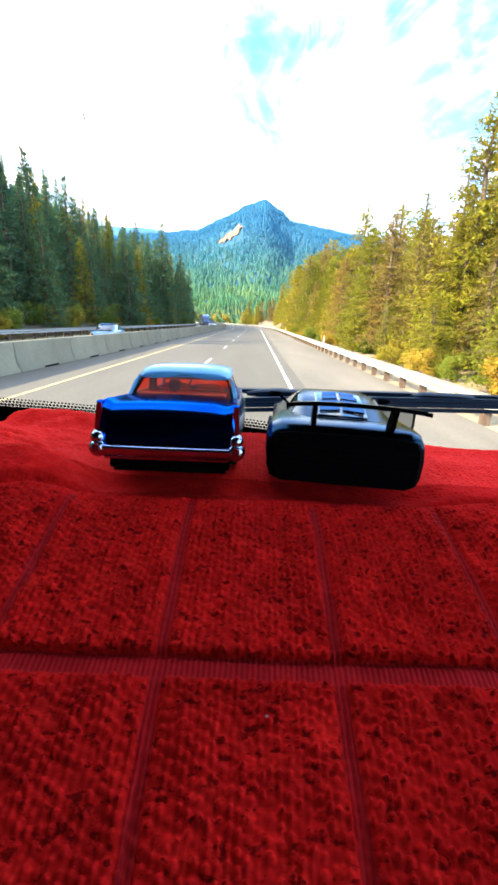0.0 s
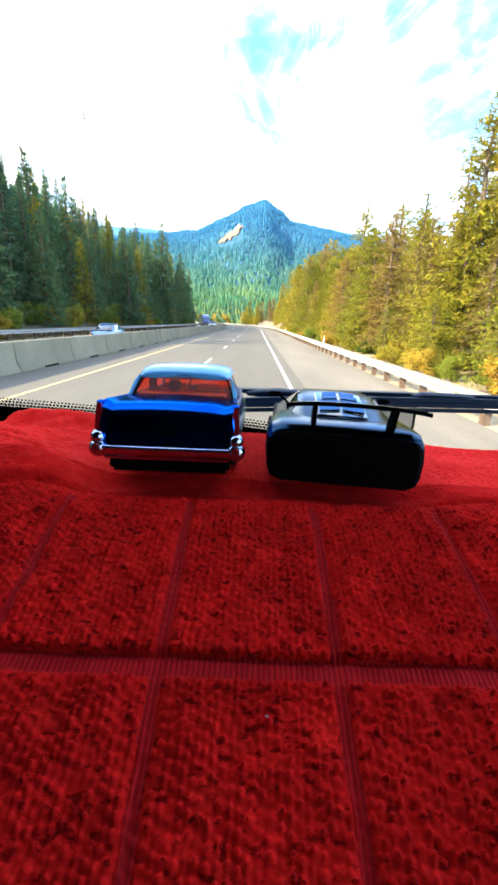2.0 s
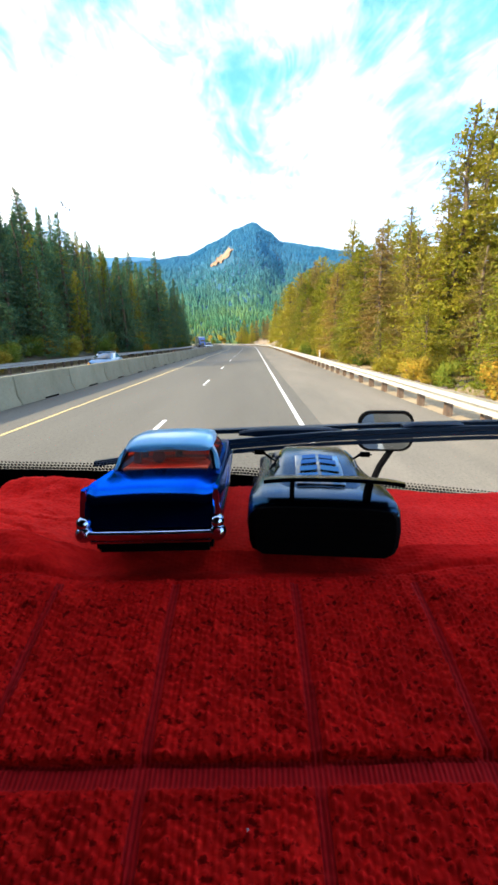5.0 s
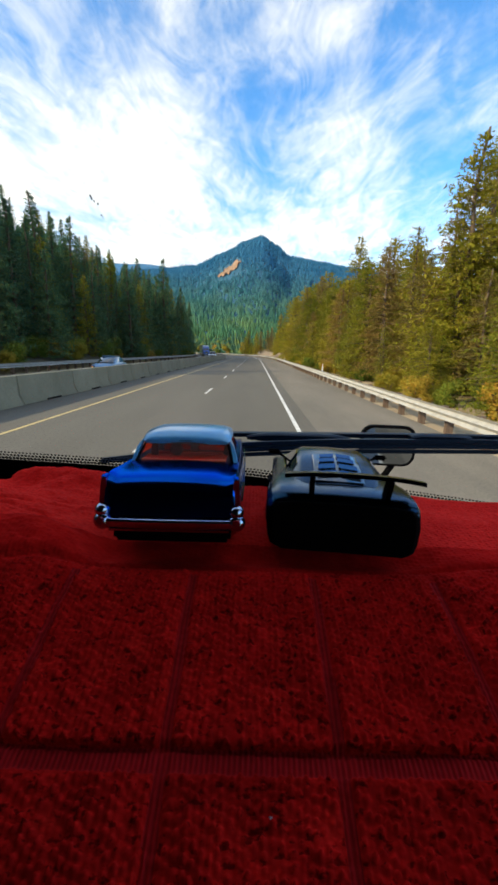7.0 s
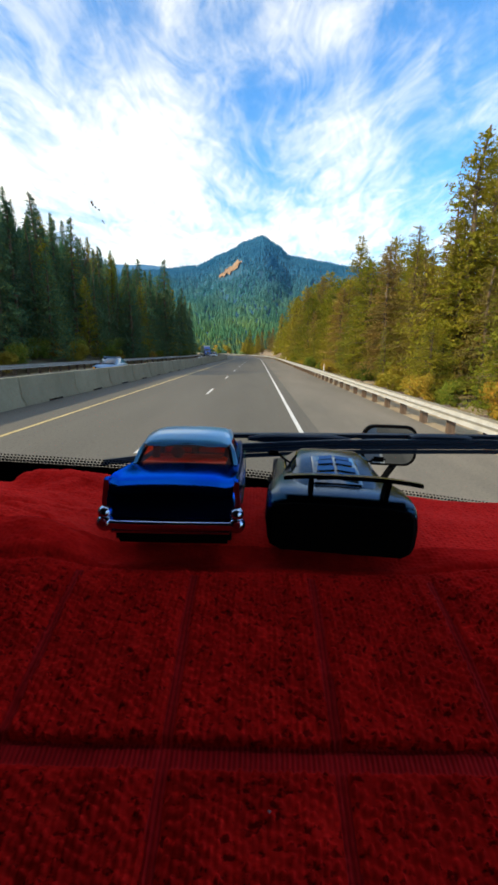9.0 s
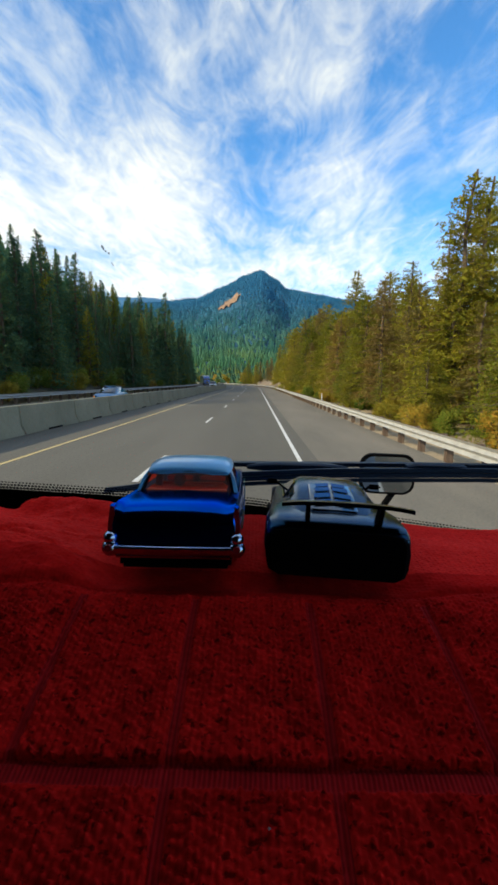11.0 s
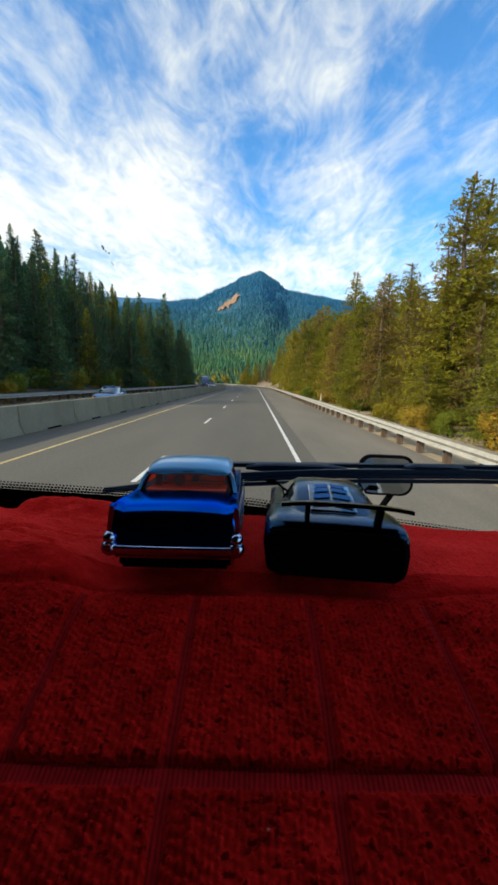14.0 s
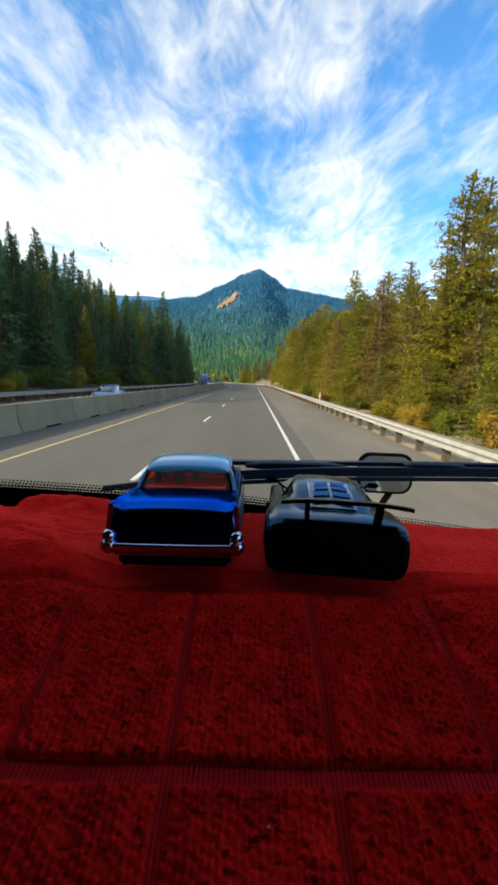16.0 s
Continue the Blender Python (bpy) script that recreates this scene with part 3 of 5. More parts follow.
def conifer_meshes(height, width, seed, material, density=1.0, bare=0.08, ragged=0.35, clump=0.36, taper=0.8, blade=1.0):
    rng = random.Random(seed)
    trunk = Shape().tube([(0.06 * rng.uniform(-1, 1) * i, 0.06 * rng.uniform(-1, 1) * i, height * i / 5) for i in range(6)],
                         [height * 0.017 * (1 - 0.17 * i) + 0.02 for i in range(6)], 7)
    crown = Shape()
    z = height * bare
    while z < height * 0.985:
        t = z / height
        reach = width * (1 - t) ** taper * (0.55 + 0.45 * min(1, (t - bare) / 0.12 + 0.3)) + 0.12
        for b in range(int(5 + 4 * density)):
            if rng.random() < 0.18:
                continue
            a = rng.uniform(0, 2 * math.pi)
            L = reach * rng.uniform(1 - ragged, 1 + ragged * 0.6)
            zz = z + rng.uniform(-0.25, 0.25)
            rise = rng.uniform(-0.35, 0.12) if t < 0.7 else rng.uniform(0.0, 0.6)
            d = Vector((math.cos(a), math.sin(a), rise)).normalized()
            if t < 0.85 and b % 2 == 0:
                trunk.tube([(0, 0, zz), tuple(Vector((0, 0, zz)) + d * L * 0.9)], [0.035, 0.008], 3)
            n = max(2, int(L * 3.2 * density / (clump / 0.36)))
            for k in range(n):
                r = L * (0.22 + 0.78 * (k + rng.random()) / n)
                p = Vector((0, 0, zz)) + d * r + Vector((rng.uniform(-1, 1), rng.uniform(-1, 1), rng.uniform(-0.7, 0.4))) * 0.20 * L * 0.5
                needle_clump(crown, p, d, clump * rng.uniform(0.7, 1.25), rng, blade)
        z += (0.34 + 0.1 * rng.random()) * (clump / 0.36) ** 0.8
    return mesh_of("trunk", trunk, BARK, 60), mesh_of("crown", crown, material)


def broadleaf_meshes(height, width, seed, material, lumps=11, leaves=150, leaf=1.0):
    rng = random.Random(seed)
    trunk, crown = Shape(), Shape()
    for k in range(3):
        a = rng.uniform(0, 6.28)
        trunk.tube([(0, 0, -0.1), (0.1 * math.cos(a), 0.1 * math.sin(a), height * 0.25), (width * 0.3 * math.cos(a), width * 0.3 * math.sin(a), height * 0.65)], [0.13, 0.09, 0.04], 6)
    for k in range(lumps):
        a, r = rng.uniform(0, 6.28), width * 0.62 * math.sqrt(rng.random())
        c = Vector((r * math.cos(a), r * math.sin(a), height * rng.uniform(0.22, 0.86)))
        rad = width * rng.uniform(0.26, 0.48)
        for q in range(leaves):
            n = Vector((rng.gauss(0, 1), rng.gauss(0, 1), rng.gauss(0, 1))).normalized()
            p = c + n * rad * rng.uniform(0.55, 1.05)
            u = (n.orthogonal().normalized() * rng.uniform(0.5, 1) + n * rng.uniform(-0.4, 0.8)).normalized() * 0.17 * leaf * rng.uniform(0.7, 1.3)
            w = u.cross(n + Vector((rng.uniform(-0.5, 0.5), rng.uniform(-0.5, 0.5), 0.2))).normalized() * 0.11 * leaf
            crown.add([p - u, p + w, p + u, p - w], [(0, 1, 2, 3)])
    return mesh_of("trunk", trunk, BARK, 60), mesh_of("crown", crown, material)


PINES = [conifer_meshes(17, 4.4, 11, NEEDLES, 1.2, 0.04, 0.35, 0.19, 0.72, 0.75), conifer_meshes(14, 4.1, 12, NEEDLES, 1.2, 0.05, 0.4, 0.18, 0.62, 0.75), conifer_meshes(11, 3.7, 13, NEEDLES, 1.3, 0.02, 0.35, 0.17, 0.55, 0.75),
         conifer_meshes(15, 3.4, 14, NEEDLES, 0.95, 0.16, 0.5, 0.18, 0.6, 0.75)]
FIRS = [conifer_meshes(24, 5.0, 21, NEEDLES_DARK, 1.2, 0.03, 0.4, 0.34, 0.85, 0.75), conifer_meshes(19, 4.5, 22, NEEDLES_DARK, 1.2, 0.03, 0.45, 0.32, 0.75, 0.75),
        conifer_meshes(21, 4.2, 23, NEEDLES_DARK, 1.1, 0.06, 0.55, 0.32, 0.9, 0.75)]
# Bright needle colour stands in for sun on the first of these.
SUNNY_FIRS = [conifer_meshes(20, 4.2, 24, NEEDLES, 1.1, 0.04, 0.45, 0.32, 0.75, 0.75), conifer_meshes(17, 3.6, 25, NEEDLES_DRY, 1.0, 0.1, 0.55, 0.30, 0.8, 0.75)]
DRY_PINES = [conifer_meshes(16, 3.6, 31, NEEDLES_DRY, 1.0, 0.10, 0.45, 0.19, 0.65, 0.75), conifer_meshes(13, 3.1, 32, NEEDLES_DRY, 1.0, 0.12, 0.45, 0.19, 0.65, 0.75)]
YELLOWS = [broadleaf_meshes(6.5, 3.0, 41, YELLOW_LEAF), broadleaf_meshes(5.0, 2.8, 42, YELLOW_LEAF), broadleaf_meshes(5.5, 2.7, 43, GREEN_LEAF)]
BUSHES = [broadleaf_meshes(2.6, 1.7, 44, GREEN_LEAF, 12, 420, 0.36), broadleaf_meshes(2.2, 1.6, 45, YELLOW_LEAF, 12, 420, 0.36)]


def plant(kind, meshes, x, y, z, scale, label, category, group, rng):
    t = thing(kind, label, category, group, pose(x, y, z, rng.uniform(-2, 2), rng.uniform(-2, 2), rng.uniform(0, 360)) @ Matrix.Diagonal((scale * rng.uniform(0.9, 1.1), scale * rng.uniform(0.9, 1.1), scale, 1)))
    part("trunk", meshes[0], None, t)
    part("crown", meshes[1], None, t)
    return t


rng = random.Random(5)
PINE_TALL, DRY_TALL = (17, 14, 11, 15), (16, 13)


def right_ground(d, y):
    return right_slope_z(d, y) - 0.25 if y > 100 else -0.25


def roadside_pine(d, y, tall):
    """A conifer d metres beyond the foot of the slope, of that height."""
    k = rng.random()
    if k < 0.2:
        i = rng.randrange(2)
        mesh, own, label = DRY_PINES[i], DRY_TALL[i], "half-dry brown and green pine tree beside the road"
    else:
        i = rng.choice((0, 1, 1, 2, 2, 3))
        mesh, own, label = PINES[i], PINE_TALL[i], "bushy sunlit conifer tree behind the guardrail" if i in (1, 2) else "tall sunlit yellow-green conifer tree behind the guardrail"
    plant("pine_tree", mesh, 7.6 + d + bend(y), y, right_ground(d, y), tall / own, label, "tree", "roadside conifers", rng)


# three uneven ranks of conifers beyond the guardrail
for step, y0, d0, d1, base, grow in ((2.9, 13, 1.4, 4.4, 6.6, 0.075), (3.7, 15, 5.0, 9.0, 8.6, 0.08), (4.6, 20, 10.0, 17.0, 9.6, 0.09)):
    y = y0
    while y < 122:
        roadside_pine(rng.uniform(d0, d1), y, (base + grow * y) * rng.uniform(0.74, 1.16))
        y += step * rng.uniform(0.6, 1.4)
# young ones that fill the foot of the ranks
for i in range(22):
    y = rng.uniform(14, 80)
    roadside_pine(rng.uniform(0.6, 3.0), y, rng.uniform(2.6, 4.6))
# a few taller ones stand out above the ranks
for x, y, tall, i in ((12.2, 26.0, 14.6, 0), (14.8, 29.5, 16.0, 0), (15.4, 25.2, 13.6, 1), (17.5, 33.0, 16.5, 3), (13.4, 58.0, 17.5, 0)):
    plant("pine_tree", PINES[i], x, y, -0.25, tall / PINE_TALL[i], "tall dense sunlit conifer tree standing above the others", "tree", "roadside conifers", rng)
# trees on the rock cut, at its foot and along its crest
for i in range(40):
    y = rng.uniform(118, 215)
    d = rng.choice((1.2, 3.0, 24, 27, 31, 35)) + rng.uniform(-0.5, 3)
    m = rng.choice(PINES + DRY_PINES[:1])
    plant("pine_tree", m, 7.6 + d + bend(y), y, right_slope_z(d, y) - 0.2, rng.uniform(0.45, 0.8) if d < 7 else rng.uniform(0.45, 0.75),
          "conifer tree growing on the rock slope", "tree", "rock slope conifers", rng)
# fir forest on the shaded hillside
for i in range(298):
    y = rng.uniform(26, 195) if i < 258 else rng.uniform(185, 245)
    d = rng.uniform(0.8, 12) if i % 5 < 3 else rng.uniform(11, 32)
    k = rng.random()
    m, label = (rng.choice(FIRS), "dark green fir tree on the shaded hillside")
    if k < 0.09:
        m, label = SUNNY_FIRS[1], "dry brown conifer tree on the hillside"
    elif k < 0.30:
        m, label = SUNNY_FIRS[0], "sunlit yellow-green conifer tree on the hillside"
    plant("fir_tree", m, -20.5 - d + bend(y), y, left_hill_z(d, y) - 0.3, rng.uniform(0.62, 1.0) * (0.82 if d > 30 else 1.0) * (0.78 if y < 100 else 0.95), label, "tree", "hillside firs", rng)
# yellow river trees ahead where the road swings away
for i in range(40):
    y = rng.uniform(205, 330)
    x = bend(y) + rng.choice((1, 1, 1, -1)) * rng.uniform(12, 60)
    if -20.5 + bend(y) < x < bend(y) + 9:
        continue
    plant("autumn_tree", rng.choice(YELLOWS), x, y, -0.3, rng.uniform(0.8, 1.3), "yellow autumn broadleaf tree in the valley", "tree", "valley autumn trees", rng)
for i in range(34):
    y = rng.uniform(12, 60) if i < 20 else rng.uniform(60, 110)
    d = rng.uniform(-0.6, 2.2)
    z = -0.2
    plant("bush", rng.choice(BUSHES), 7.6 + d, y, z, rng.uniform(0.4, 0.75), "green and yellow roadside bush", "bush", "roadside bushes", rng)
for i in range(46):
    y, d = rng.uniform(22, 160), rng.uniform(-0.6, 3.0)
    plant("bush", rng.choice(BUSHES), -20.5 - d + bend(y), y, left_hill_z(max(0.0, d), y) - 0.1, rng.uniform(0.6, 1.2), "green bush on the hillside", "bush", "hillside bushes", rng)

# ---- mountains ----
# ridge line: sideways and upward slope as seen from the road
RIDGE = [(-1.6, 0.10), (-1.0, 0.125), (-0.7, 0.135), (-0.5, 0.142), (-0.38, 0.152), (-0.25, 0.172), (-0.147, 0.184), (-0.07, 0.213), (-0.03, 0.236),
         (0.006, 0.248), (0.04, 0.229), (0.07, 0.207), (0.14, 0.194), (0.21, 0.185), (0.31, 0.172), (0.6, 0.15), (1.0, 0.13), (1.6, 0.10)]
FAR_RIDGE = [(-2.0, 0.13), (-0.9, 0.15), (-0.62, 0.168), (-0.5, 0.186), (-0.45, 0.19), (-0.38, 0.186), (-0.28, 0.192), (-0.2, 0.183), (-0.05, 0.18), (0.3, 0.165), (1.0, 0.14), (2.0, 0.12)]


def along(table, a):
    if a <= table[0][0]:
        return table[0][1]
    for (a0, e0), (a1, e1) in zip(table, table[1:]):
        if a <= a1:
            t = (a - a0) / (a1 - a0)
            t = t * t * (3 - 2 * t) * 0.5 + t * 0.5
            return e0 + (e1 - e0) * t
    return table[-1][1]


def mountain_z(a, d):
    """Height of the forested mountain at sideways slope a and distance d."""
    t = (d - 430) / 1000.0
    e = along(RIDGE, a)
    gully = 16 * fbm(a * 9, d * 0.004, 1.5) + 26 * fbm(a * 4.2, d * 0.002, 7.7)
    top = e * 1430
    if t <= 1:
        k = 0.35 * t + 0.65 * t * t * (3 - 2 * t) if t > 0 else 0
        return -0.3 + top * max(0, k) + gully * max(0, min(1, t * 3)) * (1 - max(0, t)) ** 0.6
    return -0.3 + top - (t - 1) * 900


s = Shape()
NA, ND = 260, 60
for j in range(ND + 1):
    d = 430 + 1150 * j / ND
    for i in range(NA + 1):
        a = -1.6 + 3.2 * i / NA
        s.v.append((a * d, d, mountain_z(a, d)))
s.f = [(j * (NA + 1) + i, j * (NA + 1) + i + 1, (j + 1) * (NA + 1) + i + 1, (j + 1) * (NA + 1) + i) for j in range(ND) for i in range(NA)]
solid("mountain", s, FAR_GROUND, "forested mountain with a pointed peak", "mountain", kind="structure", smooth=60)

s = Shape()
for j in range(13):
    d = 2600 + 60 * j
    for i in range(301):
        a = -2.0 + 4.0 * i / 300
        z = along(FAR_RIDGE, a) * 2960 * smooth01((j + 3) / 9) + 22 * fbm(a * 12, d * 0.003, 4) + (6 * abs(fbm(a * 90, d * 0.03, 8)) if j > 4 else 0)
        s.v.append((a * d, d, z if j < 11 else z - 120))
s.f = [(j * 301 + i, j * 301 + i + 1, (j + 1) * 301 + i + 1, (j + 1) * 301 + i) for j in range(12) for i in range(300)]
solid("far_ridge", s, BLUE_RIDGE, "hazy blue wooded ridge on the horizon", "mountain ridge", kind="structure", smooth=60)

# the woods on the mountain, tree by tree in one mesh
rng = random.Random(9)
woods = Shape()


def little_fir(s, x, y, z, h, r, layers=3, points=5):
    """A far conifer: ragged skirts, one above the other."""
    turn = rng.uniform(0, 6.28)
    for k in range(layers):
        t = k / layers
        z0, z1, rr = z + h * (0.02 + 0.81 * t), z + h * min(1.0, 0.5 * 3 / layers + 0.75 * t + 0.06 * (layers > 3)), r * (1 - 0.84 * t)
        ring = []
        for q in range(points):
            u, far = turn + k + q * 2 * math.pi / points, rr * (rng.uniform(0.75, 1.2) if layers == 3 or q % 2 else rng.uniform(0.45, 0.7))
            ring.append((x + far * math.cos(u), y + far * math.sin(u), z0 + (rng.uniform(-0.02, 0.03) * h if layers > 3 else 0)))
        s.add(ring + [(x + 0.05 * rr, y, z1)], [(q, (q + 1) % points, points) for q in range(points)])


for i in range(44000):
    a = rng.uniform(-0.95, 0.75)
    d = 430 + 1030 * rng.random() ** 0.8
    if abs(a + 0.066) < 0.025 and 880 < d < 1000 and rng.random() < 0.985:
        continue
    if fbm(a * 14, d * 0.006, 3) > 0.8:
        continue
    little_fir(woods, a * d, d, mountain_z(a, d) - 1.5, rng.uniform(6, 14), rng.uniform(2.2, 3.8))
for i in range(900):
    a = -0.95 + 1.7 * i / 900 + rng.uniform(-0.002, 0.002)
    d = 1428 + rng.uniform(-14, 6)
    little_fir(woods, a * d, d, mountain_z(a, d) - 3, rng.uniform(9, 22), rng.uniform(2.5, 4))
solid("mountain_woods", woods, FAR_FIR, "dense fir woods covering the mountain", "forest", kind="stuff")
# the rest of the forest, higher up the near hillside
upper = Shape()
for i in range(620):
    y, d = rng.uniform(24, 245), rng.uniform(22, 92)
    little_fir(upper, -20.5 - d + bend(y), y, left_hill_z(d, y) - 0.4, rng.uniform(9, 15), rng.uniform(2.0, 3.1), 10, 12)
solid("hillside_woods", upper, NEEDLES_DARK, "dense dark green fir woods high on the hillside", "forest", kind="stuff")
# valley woods at the mountain's foot
valley = Shape()
for i in range(1500):
    y = rng.uniform(250, 430)
    x = rng.uniform(-260, 190)
    if -28 + bend(y) < x < 16 + bend(y):
        continue
    little_fir(valley, x, y, -0.5, rng.uniform(8, 19), rng.uniform(2.2, 3.8), 8, 10)
solid("valley_woods", valley, NEEDLES_DARK, "mixed conifer woods in the valley", "forest", kind="stuff")
# bare patch below the peak
s = Shape()
for j in range(11):
    for i in range(15):
        u, w = i / 14 * 2 - 1, j / 10 * 2 - 1
        k = math.sqrt(max(0, 1 - u * u)) * (0.75 + 0.7 * fbm(u * 3.1, 1.1 + math.copysign(0.9, w)))
        a, d = -0.066 + 0.024 * u + 0.004 * w, 950 + 46 * w * k + 14 * u
        s.v.append((a * d, d, mountain_z(a, d) + 2.5 + 3.0 * fbm(u * 3, w * 3, 2)))
s.f = [(j * 15 + i, j * 15 + i + 1, (j + 1) * 15 + i + 1, (j + 1) * 15 + i) for j in range(10) for i in range(14)]
solid("rock_scar", s, SCAR, "bare orange-tan rock clearing on the wooded mountain", "rock clearing", kind="structure", smooth=60)


# ---- the cab round the camera ----
def sheet(name, corners, thick, material, label):
    """A flat panel of that thickness, its corners in order."""
    p = [Vector(c) for c in corners]
    n = (p[1] - p[0]).cross(p[2] - p[0]).normalized() * thick
    k = len(p)
    s = Shape()
    s.add(p + [q + n for q in p], [tuple(range(k)), tuple(reversed(range(k, 2 * k)))] + [(i, (i + 1) % k, k + (i + 1) % k, k + i) for i in range(k)])
    return solid(name, s, material, label, "vehicle cab", kind="structure")


WS_Y, WS_Z, WS_TY, WS_TZ = 0.44, 1.949, 0.22, 2.62
CAB_L, CAB_R = -1.05, 0.60  # the camera rides on the passenger's side
# Unseen left wall, windowless and drawn close to block sun and sky.
sheet("wall_left", [(CAB_L, -1.8, 0.03), (CAB_L, 0.6, 0.03), (CAB_L, 0.6, 1.6), (CAB_L, 0.22, 2.62), (CAB_L, 0.02, 2.85), (CAB_L, -1.8, 2.85)], 0.04, CAB, "unseen windowless grey cab side wall")
# Door, back, ceiling and header are unseen; openings sized to set the towel's light.
sheet("wall_right", [(CAB_R, -1.8, 1.6), (CAB_R, 0.6, 1.6), (CAB_R, 0.6, 0.03), (CAB_R, -1.8, 0.03)], 0.04, CAB, "grey cab door below its window")
sheet("wall_right_top", [(CAB_R, -1.8, 2.85), (CAB_R, 0.02, 2.85), (CAB_R, 0.22, 2.62), (CAB_R, 0.24, 2.56), (CAB_R, -1.8, 2.56)], 0.04, CAB, "grey cab wall above the door window")
sheet("wall_right_back", [(CAB_R, -1.8, 2.56), (CAB_R, -0.68, 2.56), (CAB_R, -0.68, 1.6), (CAB_R, -1.8, 1.6)], 0.04, CAB, "grey cab wall behind the door window")
sheet("wall_right_pillar", [(CAB_R, 0.16, 2.56), (CAB_R, 0.24, 2.56), (CAB_R, 0.6, 1.6), (CAB_R, 0.50, 1.6)], 0.04, CAB, "grey cab pillar beside the windshield")
sheet("wall_back", [(CAB_L, -1.8, 0.03), (CAB_R, -1.8, 0.03), (CAB_R, -1.8, 2.85), (CAB_L, -1.8, 2.85)], 0.04, CAB, "grey cab back wall")
sheet("ceiling", [(CAB_L, -1.8, 2.85), (CAB_R, -1.8, 2.85), (CAB_R, 0.02, 2.85), (CAB_L, 0.02, 2.85)], 0.04, LINER, "unseen dark cloth cab headliner")
sheet("floor", [(CAB_L, -1.8, 0.9), (CAB_L, 0.4, 0.9), (CAB_R, 0.4, 0.9), (CAB_R, -1.8, 0.9)], 0.04, CAB, "grey cab floor")
sheet("firewall", [(CAB_L, 0.46, 0.9), (CAB_R, 0.46, 0.9), (CAB_R, 0.46, 1.86), (CAB_L, 0.46, 1.86)], 0.03, CAB, "grey panel below the windshield")


sheet("header", [(CAB_L, 0.225, 2.605), (CAB_R, 0.225, 2.605), (CAB_R, 0.02, 2.85), (CAB_L, 0.02, 2.85)], 0.04, CAB, "grey panel above the windshield")


def ws_z(x):
    """The height of the windshield's foot."""
    return WS_Z - (0.05 if x < 0 else 0.11) * max(-0.5, min(0.5, x))


def ws_y(x):
    """The windshield's foot curves back toward the sides."""
    return WS_Y - 0.10 * min(1.0, x * x)


# windshield: a curved pane in its frame, with a dotted black border along its foot
wind = thing("windshield", "clear curved windshield with a dotted black border", "windshield")
tagged(wind, kind="structure")
s = Shape()
n = 25
for t in (0.0, 1.0):
    for i in range(n):
        x = CAB_L + 0.02 + (CAB_R - CAB_L - 0.04) * i / (n - 1)
        s.v.append((x, ws_y(x) + (WS_TY - WS_Y) * t, ws_z(x) + (WS_TZ - ws_z(x)) * t))
s.f = [(i, i + 1, n + i + 1, n + i) for i in range(n - 1)]
pane = part("pane", s, WSHIELD, wind, "clear glass pane", 60)
pane.visible_shadow = False


def ws_point(x, up, off=0.0):
    """A point of the glass, so many metres up from its foot, and off it toward the cab."""
    L = math.hypot(WS_TY - WS_Y, WS_TZ - WS_Z)
    ty, tz = (WS_TY - WS_Y) / L, (WS_TZ - WS_Z) / L
    return (x, ws_y(x) + ty * up - tz * off, ws_z(x) + tz * up + ty * off)


s = Shape()
n = 60
rows = []
for up in (-0.02, 0.013):
    rows.append([ws_point(CAB_L + 0.02 + (CAB_R - CAB_L - 0.04) * i / n, up, 0.003) for i in range(n + 1)])
s.v = rows[0] + rows[1]
s.f = [(i, i + 1, n + 2 + i, n + 1 + i) for i in range(n)]
part("frit_band", s, BLACK_PL, wind, "black ceramic border")
s = Shape()
for i in range(330):
    x = -0.62 + 1.24 * i / 329
    for k, (up, r) in enumerate(((0.0150, 0.0019), (0.0186, 0.0016), (0.0220, 0.0012))):
        cx = x + (0.0019 if k % 2 else 0)
        c = ws_point(cx, up, 0.003)
        s.add([ws_point(cx + r * math.cos(q * 1.047), up + r * math.sin(q * 1.047), 0.003) for q in range(6)], [tuple(range(6))])
tagged(part("frit_dots", s, BLACK_PL, wind, "rows of small black dots"), kind="stuff")


# ---- dashboard and towel ----
def dash_z(x, y):
    """The dashboard's top: a slope that rises away from the camera to a shelf."""
    crest = 0.183
    k = 0.012
    slope = (y - crest) * 0.43
    soft = -k * math.log(1 + math.exp(-slope / k)) if slope > -0.3 else slope
    fall = -0.10 * max(0, abs(x) - 0.42) ** 1.5
    fall -= 0.10 * max(0, min(0.5, x)) * smooth01((y - 0.33) / 0.10)
    return 1.984 + soft + fall - 0.085 * max(0, y - 0.19) - 0.035 * smooth01((y - 0.365) / 0.075)


s = Shape()
xs = [CAB_L + 0.04 + (CAB_R - CAB_L - 0.08) * i / 60 for i in range(61)]
ysd = [-0.10 + 0.545 * i / 40 for i in range(41)]
s.v = [(x, min(y, ws_y(x) - 0.006) if j > 34 else y, dash_z(x, y) - 0.009) for j, y in enumerate(ysd) for x in xs]
s.f = [(j * 61 + i, j * 61 + i + 1, (j + 1) * 61 + i + 1, (j + 1) * 61 + i) for j in range(40) for i in range(60)]
b0 = len(s.v)
s.v += [(x, ysd[0], 1.45) for x in xs] + [(x, ws_y(x) - 0.006, 1.45) for x in xs]
s.f += [(i, b0 + i, b0 + i + 1, i + 1) for i in range(60)] + [(40 * 61 + i, 40 * 61 + i + 1, b0 + 61 + i + 1, b0 + 61 + i) for i in range(60)]
s.f += [(b0 + i, b0 + 61 + i, b0 + 61 + i + 1, b0 + i + 1) for i in range(60)]
